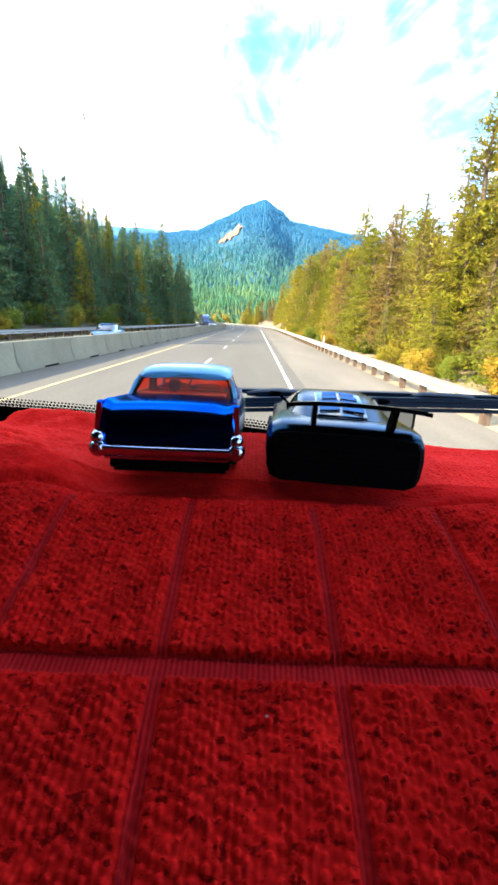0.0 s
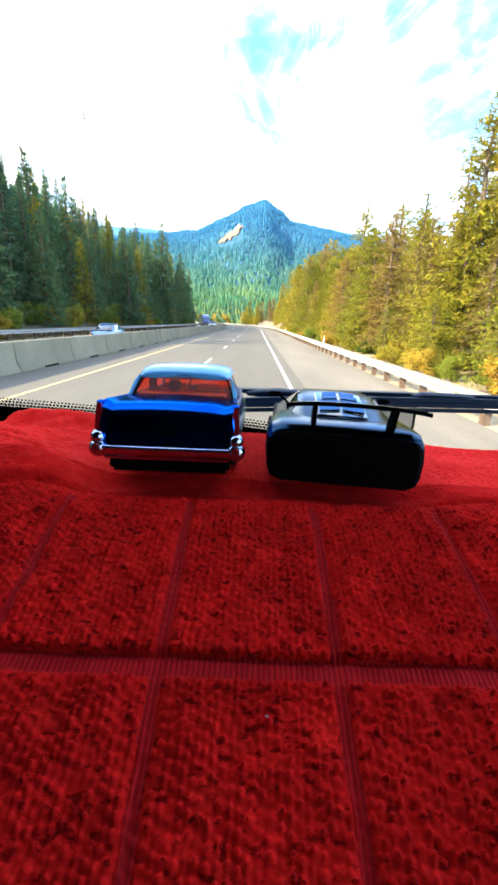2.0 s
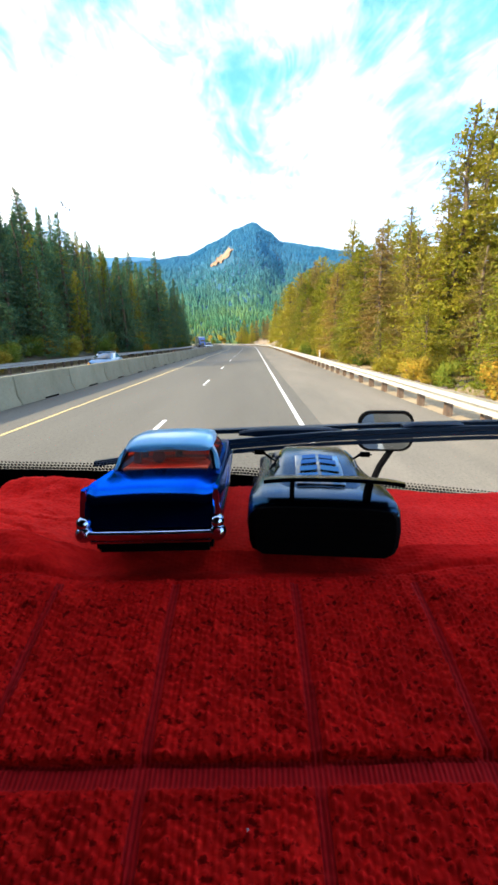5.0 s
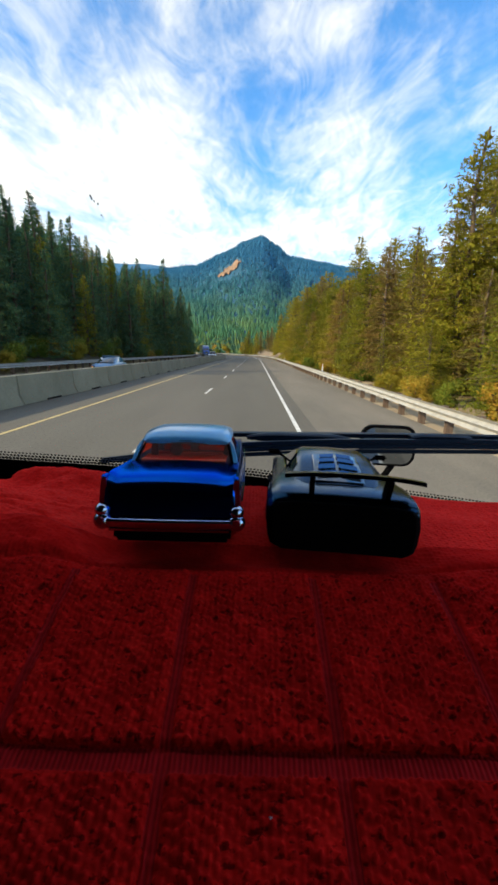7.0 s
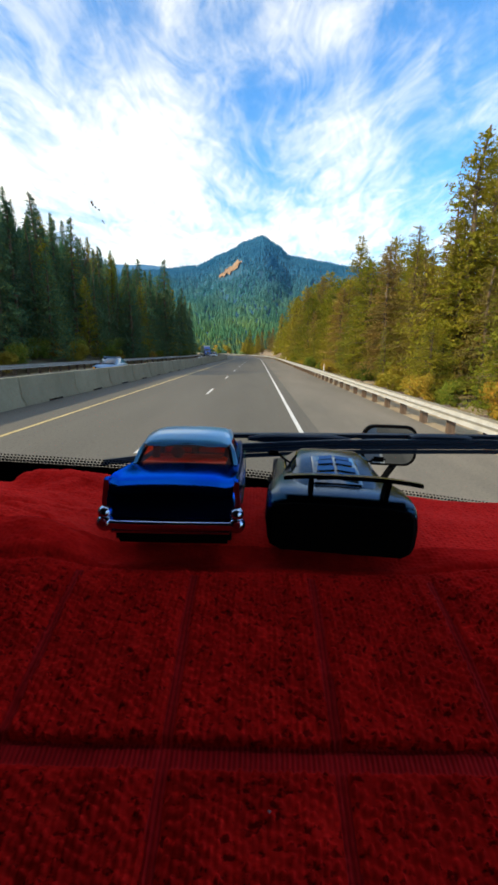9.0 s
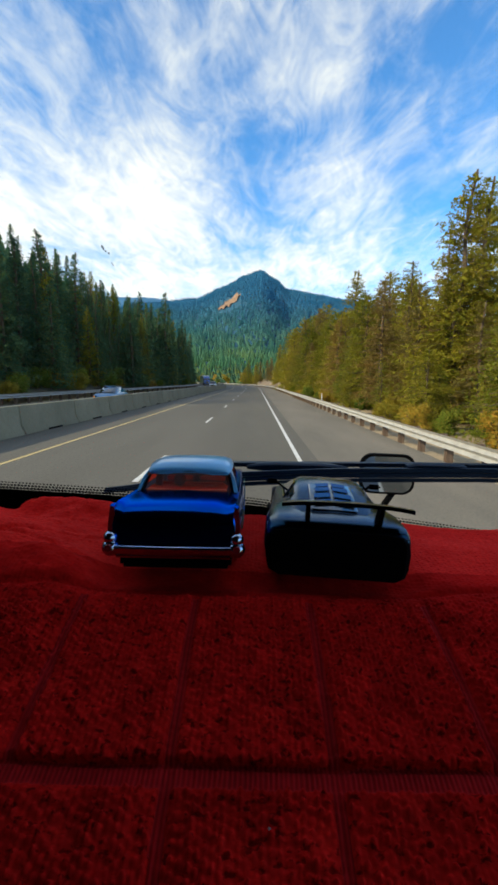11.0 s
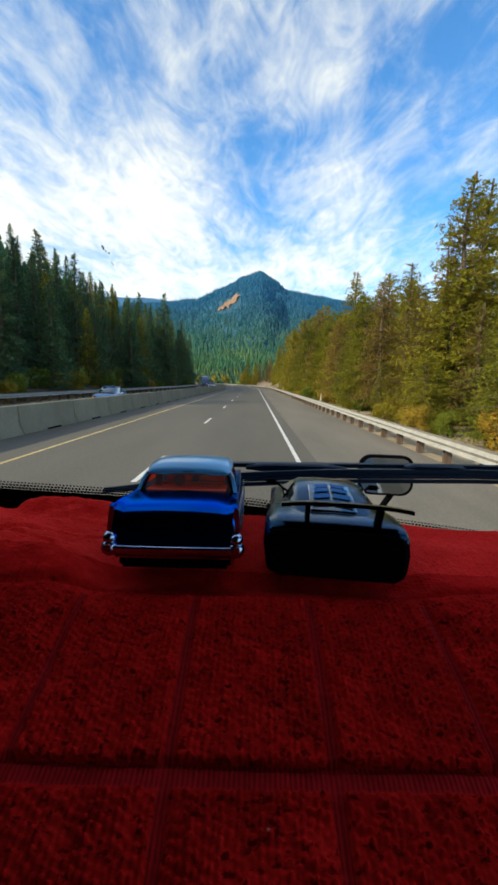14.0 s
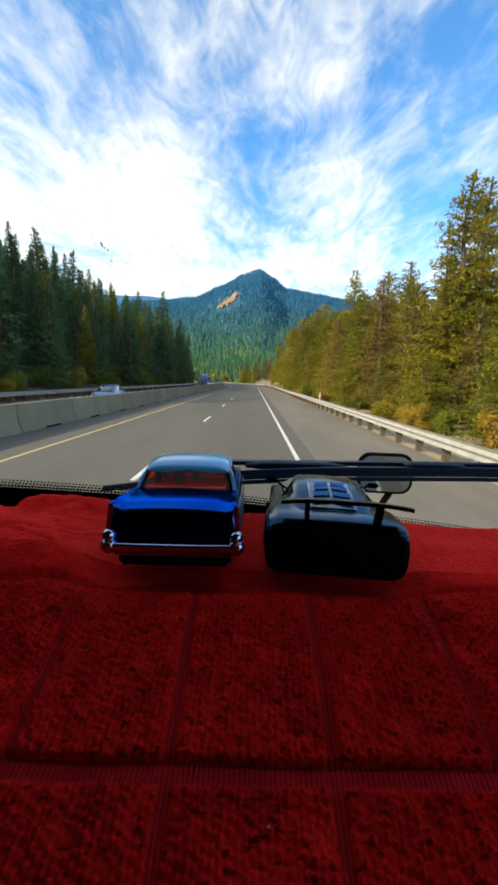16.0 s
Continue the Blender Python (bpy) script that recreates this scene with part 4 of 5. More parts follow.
s.f += [tuple([j * 61 for j in range(41)] + [b0 + 61, b0]), tuple([j * 61 + 60 for j in reversed(range(41))] + [b0 + 60, b0 + 121])]
solid("dashboard", s, DASH, "black textured vinyl dashboard top", "dashboard", kind="structure", smooth=50)

# towel: woven squares of terry pile between flat bands
COLS = [-0.30, -0.232, -0.148, -0.0875, -0.0275, 0.0335, 0.0945, 0.156, 0.22, 0.28]
BANDS = [-0.02, 0.1144]


def seam_shift(y):
    """The seams between the columns wander a little along the towel."""
    return 0.0016 - 0.0021 * smooth01((y - 0.03) / 0.08) - 0.0010 * smooth01((y - 0.11) / 0.09)


def seam_gap(x, y):
    x -= seam_shift(y)
    return min(abs(x - c) for c in COLS)


def loops(x, y):
    """Looped pile: tufts side by side in upright ribs, pushed about unevenly."""
    a = x / 0.0027 + 0.42 * noise.noise(Vector((x * 90, y * 110, 3.1))) + 0.2 * noise.noise(Vector((x * 240, y * 230, 6.1)))
    k = math.floor(a)
    b = y / 0.0034 + 0.37 * k + 0.55 * noise.noise(Vector((k * 0.71, y * 150, 9.2)))
    high = 0.60 + 0.75 * noise.noise(Vector((k * 1.37, math.floor(b) * 1.91, 5.5)))
    rib = 0.5 - 0.5 * math.cos(2 * math.pi * a)
    tuft = 0.5 - 0.5 * math.cos(2 * math.pi * b)
    return (0.25 + 0.75 * rib) * (0.15 + 0.85 * tuft) * high


def far_edge(x):
    return 0.356 - 0.034 * smooth01(x / 0.2) + 0.004 * math.sin(x * 23) - 0.016 * smooth01((-x - 0.09) / 0.06)


def towel_z(x, y):
    base = dash_z(x, y) + 0.0044
    col = seam_gap(x, y)
    gap = min((y - b - 0.008 * x for b in BANDS), key=abs)
    row = abs(gap)
    ragged = 0.0008 * noise.noise(Vector((x * 500, 0.5, 2))) + 0.0004 * noise.noise(Vector((x * 1400, 1.5, 2)))
    step = smooth01((gap - 0.0024 - ragged) / 0.0007) if gap > 0 else smooth01((row - 0.0050) / 0.0022)
    seam = (1 - smooth01((col - 0.0017) / 0.0016)) * (0.95 - 0.35 * math.exp(-((col - 0.0012) / 0.0007) ** 2)) * (1 - smooth01((y - 0.180) / 0.02))
    flat = min(1 - seam, step)
    shelf = smooth01((y - 0.172) / 0.035)
    pile = 0.0029 * (1 - 0.55 * shelf)
    tuft = 0.0034 * loops(x, y) + 0.0011 * noise.noise(Vector((x * 150, y * 120, 8))) + 0.0009 * noise.noise(Vector((x * 60, y * 50, 2))) - 0.0012
    z = base + pile * flat + tuft * (0.1 + 0.9 * flat) * (1 - 0.75 * shelf)
    z += 0.0003 * step * (1 - smooth01((row - 0.003) / 0.010)) * (1 if gap > 0 else 0) - 0.0014 * (1 - step) * smooth01((gap + 0.0002) / 0.0014) - 0.0007 * seam
    # folds at the far side, soft waves everywhere
    w = smooth01((-x - 0.075) / 0.06) * smooth01((y - 0.165) / 0.05)
    z += w * (0.009 + 0.005 * math.sin(y * 58 + x * 40 + 1.5 * fbm(x * 9, y * 9)) + 0.004 * fbm(x * 22, y * 30, 6))
    for x0, y0, sl, wd, dp in ((-0.12, 0.262, 0.25, 0.0035, 0.0030), (-0.11, 0.226, -0.35, 0.0030, 0.0026)):
        z -= w * dp * math.exp(-((y - y0 - sl * (x - x0) - 0.004 * fbm(x * 20, y0)) / wd) ** 2)
    w2 = smooth01((x - 0.10) / 0.04) * smooth01((y - 0.17) / 0.05)
    z += w2 * (0.0015 * math.sin(y * 95 + x * 12))
    for c, sx in ((0.199 + 0.03 * x, 0.0026),):
        z -= 0.0028 * math.exp(-((y - c - 0.004 * fbm(x * 12, 2.2)) / sx) ** 2)
    # the cloth sags between the shelf's edge and the toys' rear wheels
    z -= 0.007 * math.exp(-((y - 0.213) / 0.015) ** 2) * smooth01((x + 0.105) / 0.03) * smooth01((0.115 - x) / 0.03)
    return z + 0.001 * fbm(x * 14, y * 14, 1)


def cloth_kind(x, y):
    """0 pile, 1 woven band, 2 smooth hem on the shelf."""
    if y > 0.226:
        return 2
    col = seam_gap(x, y)
    gap = min((y - q - 0.008 * x for q in BANDS), key=abs)
    return 1 if -0.0056 < gap < 0.0020 or (col < 0.0021 and y < 0.19) else 0


s = Shape()
NX, NY = 940, 570
X0, X1, Y0 = -0.31, 0.33, -0.02
for j in range(NY + 1):
    for i in range(NX + 1):
        x = X0 + (X1 - X0) * i / NX
        y = Y0 + (far_edge(x) - Y0) * j / NY
        z = towel_z(x, y)
        gap = min((y - q - 0.008 * x for q in BANDS), key=abs)
        if 0.0022 < gap < 0.012 and seam_gap(x, y) > 0.0032:
            lean = smooth01((gap - 0.0023) / 0.0009) * (1 - smooth01((gap - 0.0032) / 0.007))
            y -= lean * (0.0021 + 0.0010 * noise.noise(Vector((x * 700, 3.5, 2))))
        if j > NY - 4:
            z -= 0.002 * (j - NY + 4)
        s.v.append((x, y, z))
s.f = [(j * (NX + 1) + i, j * (NX + 1) + i + 1, (j + 1) * (NX + 1) + i + 1, (j + 1) * (NX + 1) + i) for j in range(NY) for i in range(NX)]
me = bpy.data.meshes.new("towel")
me.from_pydata(s.v, [], s.f)
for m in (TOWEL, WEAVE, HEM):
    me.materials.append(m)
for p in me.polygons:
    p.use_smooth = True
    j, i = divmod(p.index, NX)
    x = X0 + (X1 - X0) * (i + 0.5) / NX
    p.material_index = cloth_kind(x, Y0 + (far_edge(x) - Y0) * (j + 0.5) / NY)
towel = tagged(new("towel", me), "red terry cotton towel with woven bands draped over the dashboard", "towel")


# ---- toy cars ----
def wheel(parent, x, y, r, w, rim_mat):
    t = Shape()
    prof = [(r * 0.62, -w / 2), (r * 0.9, -w / 2), (r, -w * 0.32), (r, w * 0.32), (r * 0.9, w / 2), (r * 0.62, w / 2)]
    t.loft([[(x + u, y + rr * math.cos(a), r + rr * math.sin(a)) for rr, u in prof] for a in [2 * math.pi * k / 24 for k in range(25)]], close=True, caps=False)
    tyre = part("tyre", t, TYRE, parent, smooth=40)
    rim = Shape()
    for sgn in (-1, 1):
        rim.add([(x + sgn * w * 0.3, y, r)] + [(x + sgn * w * (0.42 if k % 2 else 0.25), y + r * 0.63 * math.cos(k * math.pi / 10), r + r * 0.63 * math.sin(k * math.pi / 10)) for k in range(20)],
                [(0, k + 1, (k + 1) % 20 + 1) for k in range(20)])
    part("rim", rim, rim_mat, tyre, "shiny wheel rim")


def section(y, pts):
    """A mirrored ring: half profile from the bottom centre to the top centre."""
    right = [(x, y, z) for x, z in pts]
    left = [(-x, y, z) for x, z in reversed(pts) if x > 1e-6]
    return right + left


def finned_coupe():
    t = thing("toy_car", "blue metallic finned toy coupe with red-tinted windows on the towel", "toy car", "toy cars on the dashboard")
    # lower body; width, fin height and deck height change along the car
    rows = [  # y, half width, fin top, deck, belly
        (1.2, 34.8, 32.2, 31.0, 15), (2.0, 35.8, 35.0, 33.8, 14.5), (3.4, 36.6, 37.4, 36.0, 14), (5.6, 37.1, 39.4, 37.6, 13.8), (9, 37.5, 40.7, 38.8, 13.5), (15, 37.8, 41.0, 39.5, 13.5), (30, 38.2, 40.4, 40.0, 13), (48, 38.4, 40.0, 40.5, 13),
        (70, 38.5, 39.6, 40.0, 12.5), (110, 38.4, 39.4, 39.6, 12.5), (140, 38.0, 39.4, 40.0, 13), (170, 37.4, 39.2, 39.6, 13), (198, 36.5, 37.8, 38.0, 14), (206, 34, 34, 34.5, 17)]
    rings = []
    for y, hw, fin, deck, belly in rows:
        rings.append(section(y, [(0, belly), (hw * 0.82, belly), (hw * 0.985, belly + 3), (hw, 24), (hw * 0.985, 30), (hw * 0.955, fin - 1.2), (hw * 0.925, fin), (hw * 0.87, fin - 0.9),
                                 (hw * 0.80, deck - 0.6), (hw * 0.6, deck + 0.3), (hw * 0.3, deck + 0.8), (0, deck + 1.0)]))
    part("body", Shape().loft(rings), BLUE, t, "candy blue metallic paint", 38)
    # roof shell and pillars
    roof = []
    for y, hw, top, edge in ((60, 27.6, 53.6, 51.6), (62, 29.0, 55.8, 52.4), (70, 30.0, 58.4, 53.6), (85, 30.2, 60.0, 54.4), (105, 29.6, 60.0, 54.6), (120, 28.0, 58.4, 54.0), (126, 26.4, 56.4, 53.4)):
        roof.append(section(y, [(0, edge - 1.5), (hw * 0.97, edge - 1.2), (hw, edge), (hw * 0.94, edge + (top - edge) * 0.55), (hw * 0.78, top - 0.9), (hw * 0.45, top - 0.2), (0, top)]))
    part("roof", Shape().loft(roof), SKYBLUE, t, "light sky-blue metallic roof", 45)
    for sx in (-1, 1):
        pil = Shape()
        pil.loft([[(sx * 32.0, 52, 40), (sx * 34.4, 52, 39.5), (sx * 34.2, 66, 40), (sx * 32.0, 64, 40.3)], [(sx * 30.0, 59, 48.5), (sx * 32.0, 59, 48.5), (sx * 31.8, 68, 48.5), (sx * 30.0, 67, 48.5)],
                  [(sx * 27.6, 64.5, 53), (sx * 29.2, 62, 52.6), (sx * 29.4, 70, 53.5), (sx * 27.6, 70, 54)]])
        part("rear_pillar", pil, SKYBLUE, t, "light blue pillar", 45)
        part("front_pillar", Shape().tube([(sx * 31, 147, 40), (sx * 25.4, 124, 55)], 1.1, 6), CHROME, t, "chrome pillar")
        part("side_trim", Shape().tube([(sx * 38.3, 8, 27), (sx * 39.1, 60, 25.5), (sx * 39.2, 120, 27.5), (sx * 38.2, 190, 28.5)], 0.55, 5), CHROME, t, "thin chrome strip")
        part("side_window", Shape().add([(sx * 32.2, 66, 40.2), (sx * 31.5, 143, 40.4), (sx * 27.4, 122, 54.4), (sx * 29.2, 69, 53.8)], [(0, 1, 2, 3)]), RED_GLASS, t, "red-tinted window").visible_shadow = False
        # tail lamp in the fin, chrome housing, bumper end
        lamp = Shape().loft([[(sx * (35.2 + a), 1.0 + 0.10 * (z - 24), z) for a in (-w, w)] + [(sx * (35.2 + a), 6.0, z) for a in (w, -w)] for z, w in ((25, 2.1), (29, 2.0), (34, 1.7), (38.5, 1.3), (40, 0.9))])
        part("tail_lamp", lamp, TAIL_RED, t, "red tail lamp", 40)
        cap = Shape()
        bm = bmesh.new()
        bmesh.ops.create_uvsphere(bm, u_segments=14, v_segments=9, radius=1)
        for v in bm.verts:
            v.co = Vector((sx * 35.2 + v.co.x * 1.7, 5.5 + v.co.y * 4.5, 40.0 + v.co.z * 1.0))
        part("fin_cap", Shape().take(bm), BLUE, t, "blue fin tip", 60)
        pod = Shape()
        for cx, cz, rx, ry, rz in ((35.6, 22.4, 4.0, 4.6, 3.9), (35.6, 16.6, 5.0, 5.0, 4.9)):
            bm = bmesh.new()
            bmesh.ops.create_uvsphere(bm, u_segments=16, v_segments=10, radius=1)
            for v in bm.verts:
                v.co = Vector((sx * cx + v.co.x * rx, 1.5 + v.co.y * ry, cz + v.co.z * rz))
            pod.take(bm)
        pd = part("bumper_pod", pod, CHROME, t, "rounded chrome bumper end", 60)
        part("pod_lens", Shape().tube([(sx * 35.7, -3.6, 17.4), (sx * 35.7, -2.4, 17.4)], [1.9, 2.3], 14), TAIL_RED, pd, "dark red round lens")
    bar = Shape().loft([[(x, -1.2 - 1.0 * (1 - (x / 36) ** 2) + dy, 15.6 + dz) for dy, dz in ((2.8, -3.4), (1.6, -3.2), (0.6, -2.2), (-0.2, -0.6), (-0.9, 0.8), (-1.2, 1.5), (-1.1, 2.1), (-0.7, 2.6), (0.1, 3.05), (1.4, 3.5), (3.4, 3.9))] for x in [-34 + 68 * k / 16 for k in range(17)]])
    part("rear_bumper", bar, CHROME, t, "chrome rear bumper", 35)
    part("lower_bumper_lip", Shape().loft([[(x, -0.4 + dy, 12.2 + dz) for dy, dz in ((2.4, -1.0), (0, -0.9), (-0.6, 0.4), (2.4, 0.8))] for x in [-32 + 64 * k / 8 for k in range(9)]]), CHROME, t, smooth=40)
    # rear window with a dark surround
    def rw(u, w, off=0.0):
        """u across, w up the rear window."""
        hw = 31.8 + (27.6 - 31.8) * w
        return (u * hw, 47.5 + 13.5 * w + 5.0 * u * u * (1 - 0.3 * w) - off, 39.6 + 13.0 * w - 0.9 * u * u - 1.6 * w * u ** 6)
    glass = Shape()
    glass.v = [rw(-1 + 2 * i / 12, j / 5) for j in range(6) for i in range(13)]
    glass.f = [(j * 13 + i, j * 13 + i + 1, (j + 1) * 13 + i + 1, (j + 1) * 13 + i) for j in range(5) for i in range(12)]
    part("rear_window", glass, RED_GLASS, t, "red-tinted rear window", 60).visible_shadow = False
    loop = [rw(-1 + 2 * i / 12, 0, 0.3) for i in range(13)] + [rw(1, j / 4, 0.3) for j in range(1, 5)] + [rw(1 - 2 * i / 12, 1, 0.3) for i in range(1, 13)] + [rw(-1, 1 - j / 4, 0.3) for j in range(1, 5)]
    part("window_seal", Shape().tube(loop, 0.85, 6), BLACK_PL, t, "thin black seal", 60)
    part("windscreen", Shape().add([(-30, 146, 40.5), (30, 146, 40.5), (25.5, 125, 54.8), (-25.5, 125, 54.8)], [(0, 1, 2, 3)]), RED_GLASS, t, "red-tinted windscreen").visible_shadow = False
    # cabin: seats, parcel shelf, steering wheel
    part("parcel_shelf", Shape().box(-27, 27, 48, 70, 40.2, 41.8, 0.4), ORANGE_IN, t, "orange-red parcel shelf")
    part("rear_seat", Shape().box(-25, 25, 70, 78, 36, 43.0, 1.5), ORANGE_IN, t, "orange-red rear seat back")
    for sx in (-1, 1):
        part("front_seat", Shape().box(sx * 13 - 10, sx * 13 + 10, 100, 106, 38, 45.0, 1.8), ORANGE_IN, t, "orange-red front seat back")
    part("cabin_dash", Shape().box(-28, 28, 138, 143, 38, 41.5, 1.2), ORANGE_IN, t, "orange-red cabin dashboard")
    # dark disc and post of unknown kind, added behind the rear window
    part("round_speaker", Shape().tube([(-7, 63.5, 46.2), (-7, 64.0, 46.2), (-7, 67.0, 45.6)], [3.2, 4.4, 4.0], 20), DARK_CABIN, t, "dark round disc", 40)
    part("cabin_post", Shape().loft([[(-24.2, y, z), (-19.8, y, z), (-19.8, y + 3, z), (-24.2, y + 3, z)] for y, z in ((64, 41.6), (66, 47.0), (67, 51.5))]), DARK_CABIN, t, "dark upright post", 40)
    ring = [(-12 + 6.2 * math.cos(a), 134 + 1.4 * math.sin(a), 46 + 5.6 * math.sin(a)) for a in [2 * math.pi * k / 20 for k in range(21)]]
    part("steering_wheel", Shape().tube(ring, 0.8, 6), DARK_CABIN, t, "dark steering wheel")
    for sx in (-1, 1):
        for y in (42, 158):
            wheel(t, sx * 31.5, y, 13.2, 9.5, CHROME)
    # Reaches low and far back, so its black fills in the shade underneath.
    part("chassis", Shape().box(-32.5, 32.5, 7, 196, 2.5, 14, 2.0), BLACK_PL, t, "black plastic chassis deepened to fill the shade below")
    return t


def wedge_car():
    t = thing("toy_car", "dark gunmetal toy supercar with a large rear wing on the towel", "toy car", "toy cars on the dashboard")
    rows = [  # y, half width, shoulder height, deck height, belly
        (1.5, 38.5, 25.5, 27.0, 8.0), (4, 41.2, 28.8, 30.8, 7.0), (9, 42.4, 30.4, 32.6, 6.5), (20, 43.0, 31.2, 33.8, 6), (38, 43.0, 31.6, 34.6, 6), (62, 41.6, 30.4, 33.8, 6),
        (90, 40.6, 28.6, 32, 6), (120, 40.8, 28.2, 31, 6), (150, 41.4, 27.6, 29, 6), (175, 40, 22, 22.5, 6), (190, 35, 16, 15.5, 7), (195, 28, 12.5, 12.5, 8)]
    rings = []
    for y, hw, sh, deck, belly in rows:
        rings.append(section(y, [(0, belly), (hw * 0.86, belly), (hw * 0.97, belly + 3), (hw, belly + 0.45 * (sh - belly)), (hw * 0.985, sh - 4), (hw * 0.93, sh), (hw * 0.80, deck - 0.6), (hw * 0.4, deck), (0, deck + 0.2)]))
    part("body", Shape().loft(rings), GUNMETAL, t, "dark gunmetal metallic paint", 40)
    # Near-black panel; shade of the backlit tail is put into its colour.
    fascia = []
    for y, k in ((0.6, 0.985), (4.2, 1.004)):
        hw = 38.5 if y < 2 else 41.2
        fascia.append(section(y, [(0, 2.0), (hw * 0.86 * k, 2.0), (hw * 0.94 * k, 3.6), (hw * 0.98 * k, 8), (hw * k, 17), (hw * 0.985 * k, 24.0), (hw * 0.92 * k, 27.4), (hw * 0.7 * k, 28.6), (0, 29.0)]))
    part("rear_fascia", Shape().loft(fascia), BLACK_PL, t, "matt black rear panel that also carries the tail's shade", 40)
    cab = []
    for y, hw, hb, top in ((24, 27, 31, 34.6), (34, 28.5, 32.5, 37.4), (50, 29.5, 34, 42.0), (70, 28.5, 33, 45.8), (88, 27.0, 32.5, 46.6), (104, 26.5, 32, 45.4), (130, 29, 33, 37.5), (146, 31, 34, 30.5)):
        cab.append(section(y, [(0, 29), (hb + 1.5, 29), (hb, 31.5), (hw * 0.86, top - 2.6), (hw * 0.74, top - 0.6), (0, top)]))
    part("cabin", Shape().loft(cab), GUNMETAL, t, "dark gunmetal cabin", 40)
    # engine cover with raised slats, between pale side gussets
    def deck_at(y):
        ys = ((24, 34.6), (34, 37.4), (50, 42.0), (70, 45.8), (88, 46.6))
        for (a, b), (c, d) in zip(ys, ys[1:]):
            if y <= c:
                return b + (d - b) * (y - a) / (c - a)
        return 46.6
    cover = Shape().loft([[(-14.5, y, deck_at(y) + 0.25), (14.5, y, deck_at(y) + 0.25), (13.8, y, deck_at(y) + 0.6), (-13.8, y, deck_at(y) + 0.8)] for y in (26, 34, 42, 50, 58, 64)])
    ec = part("engine_cover", cover, DARK_GLASS, t, "glossy dark engine cover", 40)
    for k, y in enumerate((32, 41, 50, 58)):
        for sx in (-1, 1):
            sl = Shape().loft([[(sx * 1.0, y, deck_at(y) + 1.0 + h), (sx * (13 - k), y - 2.5, deck_at(y - 2.5) + 1.0 + h), (sx * (13 - k), y + 2.0, deck_at(y + 2) + 1.6 + h), (sx * 1.0, y + 4.5, deck_at(y + 4.5) + 1.6 + h)] for h in (0, 0.9)])
            part("slat", sl, COVER_BLUE, ec, "dark blue slat", smooth=40)
    for sx in (-1, 1):
        part("rear_quarter_glass", Shape().loft([[(sx * 28.9, 44, 33.6), (sx * 24.6, 52, 40.4), (sx * 21.0 + 3.5, 64, 43.2), (sx * 30.8, 62, 33.4)], [(sx * 29.5, 44, 33.8), (sx * 25.3, 52, 40.8), (sx * 24.9, 64, 43.6), (sx * 31.6, 62, 33.6)]]), DARK_GLASS, t, "dark side glass")
        part("side_window", Shape().loft([[(sx * 31.4, 70, 33.4), (sx * 24.8, 72, 43.4), (sx * 23.6, 100, 43.2), (sx * 32.2, 128, 33.0)], [(sx * 32.2, 70, 33.6), (sx * 25.5, 72, 43.8), (sx * 21.0 + 3.5, 100, 43.6), (sx * 32.9, 128, 33.3)]]), DARK_GLASS, t, "dark side glass")
        # door mirrors on stalks
        part("door_mirror", Shape().box(sx * 41 - 5.2, sx * 41 + 5.2, 104, 109, 37.4, 41.2, 1.5).tube([(sx * 31, 110, 33.5), (sx * 37, 107, 38.5)], 0.9, 5), BLACK_PL, t, "black door mirror", 50)
        part("side_intake", Shape().box(sx * 42.2 - 1.2, sx * 42.2 + 1.2, 64, 84, 14, 26, 1.0), BLACK_PL, t, "black side air intake")
        st = Shape().loft([[(sx * 20.5 + 3.0 - 1.3, 7, z0), (sx * 20.5 + 3.0 + 1.3, 7, z0), (sx * 20.5 + 3.0 + 1.3, 17, z0), (sx * 20.5 + 3.0 - 1.3, 17, z0)] for z0 in (31.0,)] + [[(sx * 21.0 + 3.5 - 1.1, 4, 43), (sx * 21.0 + 3.5 + 1.1, 4, 43), (sx * 21.0 + 3.5 + 1.1, 13, 43), (sx * 21.0 + 3.5 - 1.1, 13, 43)]])
        part("wing_strut", st, BLACK_PL, t, "black wing strut", 40)
        lamp = Shape().loft([[(sx * 22, 0.6, 24.2), (sx * 38.4, 2.6, 24.4), (sx * 39.2, 3.2, 27.0), (sx * 30, 1.6, 27.6), (sx * 21, 1.2, 26.4)], [(sx * 22, 3.5, 24.2), (sx * 38.4, 5.5, 24.4), (sx * 39.2, 6, 27.0), (sx * 30, 4.5, 27.6), (sx * 21, 4, 26.4)]])
        part("tail_lamp", lamp, DARK_GLASS, t, "dark tail lamp")
    wing = Shape()
    wing.loft([[(x, 1.0 + dy, 44.2 - 2.0 * (abs(x - 4) / 37) ** 3 + dz) for dy, dz in ((0, 1.3), (5, 1.1), (14, -0.4), (14, -1.4), (5, -1.1), (0, -0.9))] for x in [-33 + 74 * k / 18 for k in range(19)]])
    part("rear_wing", wing, GUNMETAL, t, "wide dark rear wing", 35)
    part("rear_grille", Shape().box(-36, 36, 0.4, 5, 10, 23.0, 1.2), BLACK_PL, t, "black rear grille")
    for k in range(4):
        part("grille_bar", Shape().box(-34, 34, -0.2, 0.8, 11.5 + 3 * k, 12.3 + 3 * k), BLACK_PL, t)
    for sx in (-1, 1):
        for y in (34, 147):
            wheel(t, sx * 35.5, y, 14.0, 12.5, BLACK_PL)
    return t


MM = Matrix.Diagonal((0.001, 0.001, 0.001, 1))
finned_coupe().matrix_world = pose(-0.0436, 0.2015, 1.9878, -4.9, 0.0, 1.0) @ MM
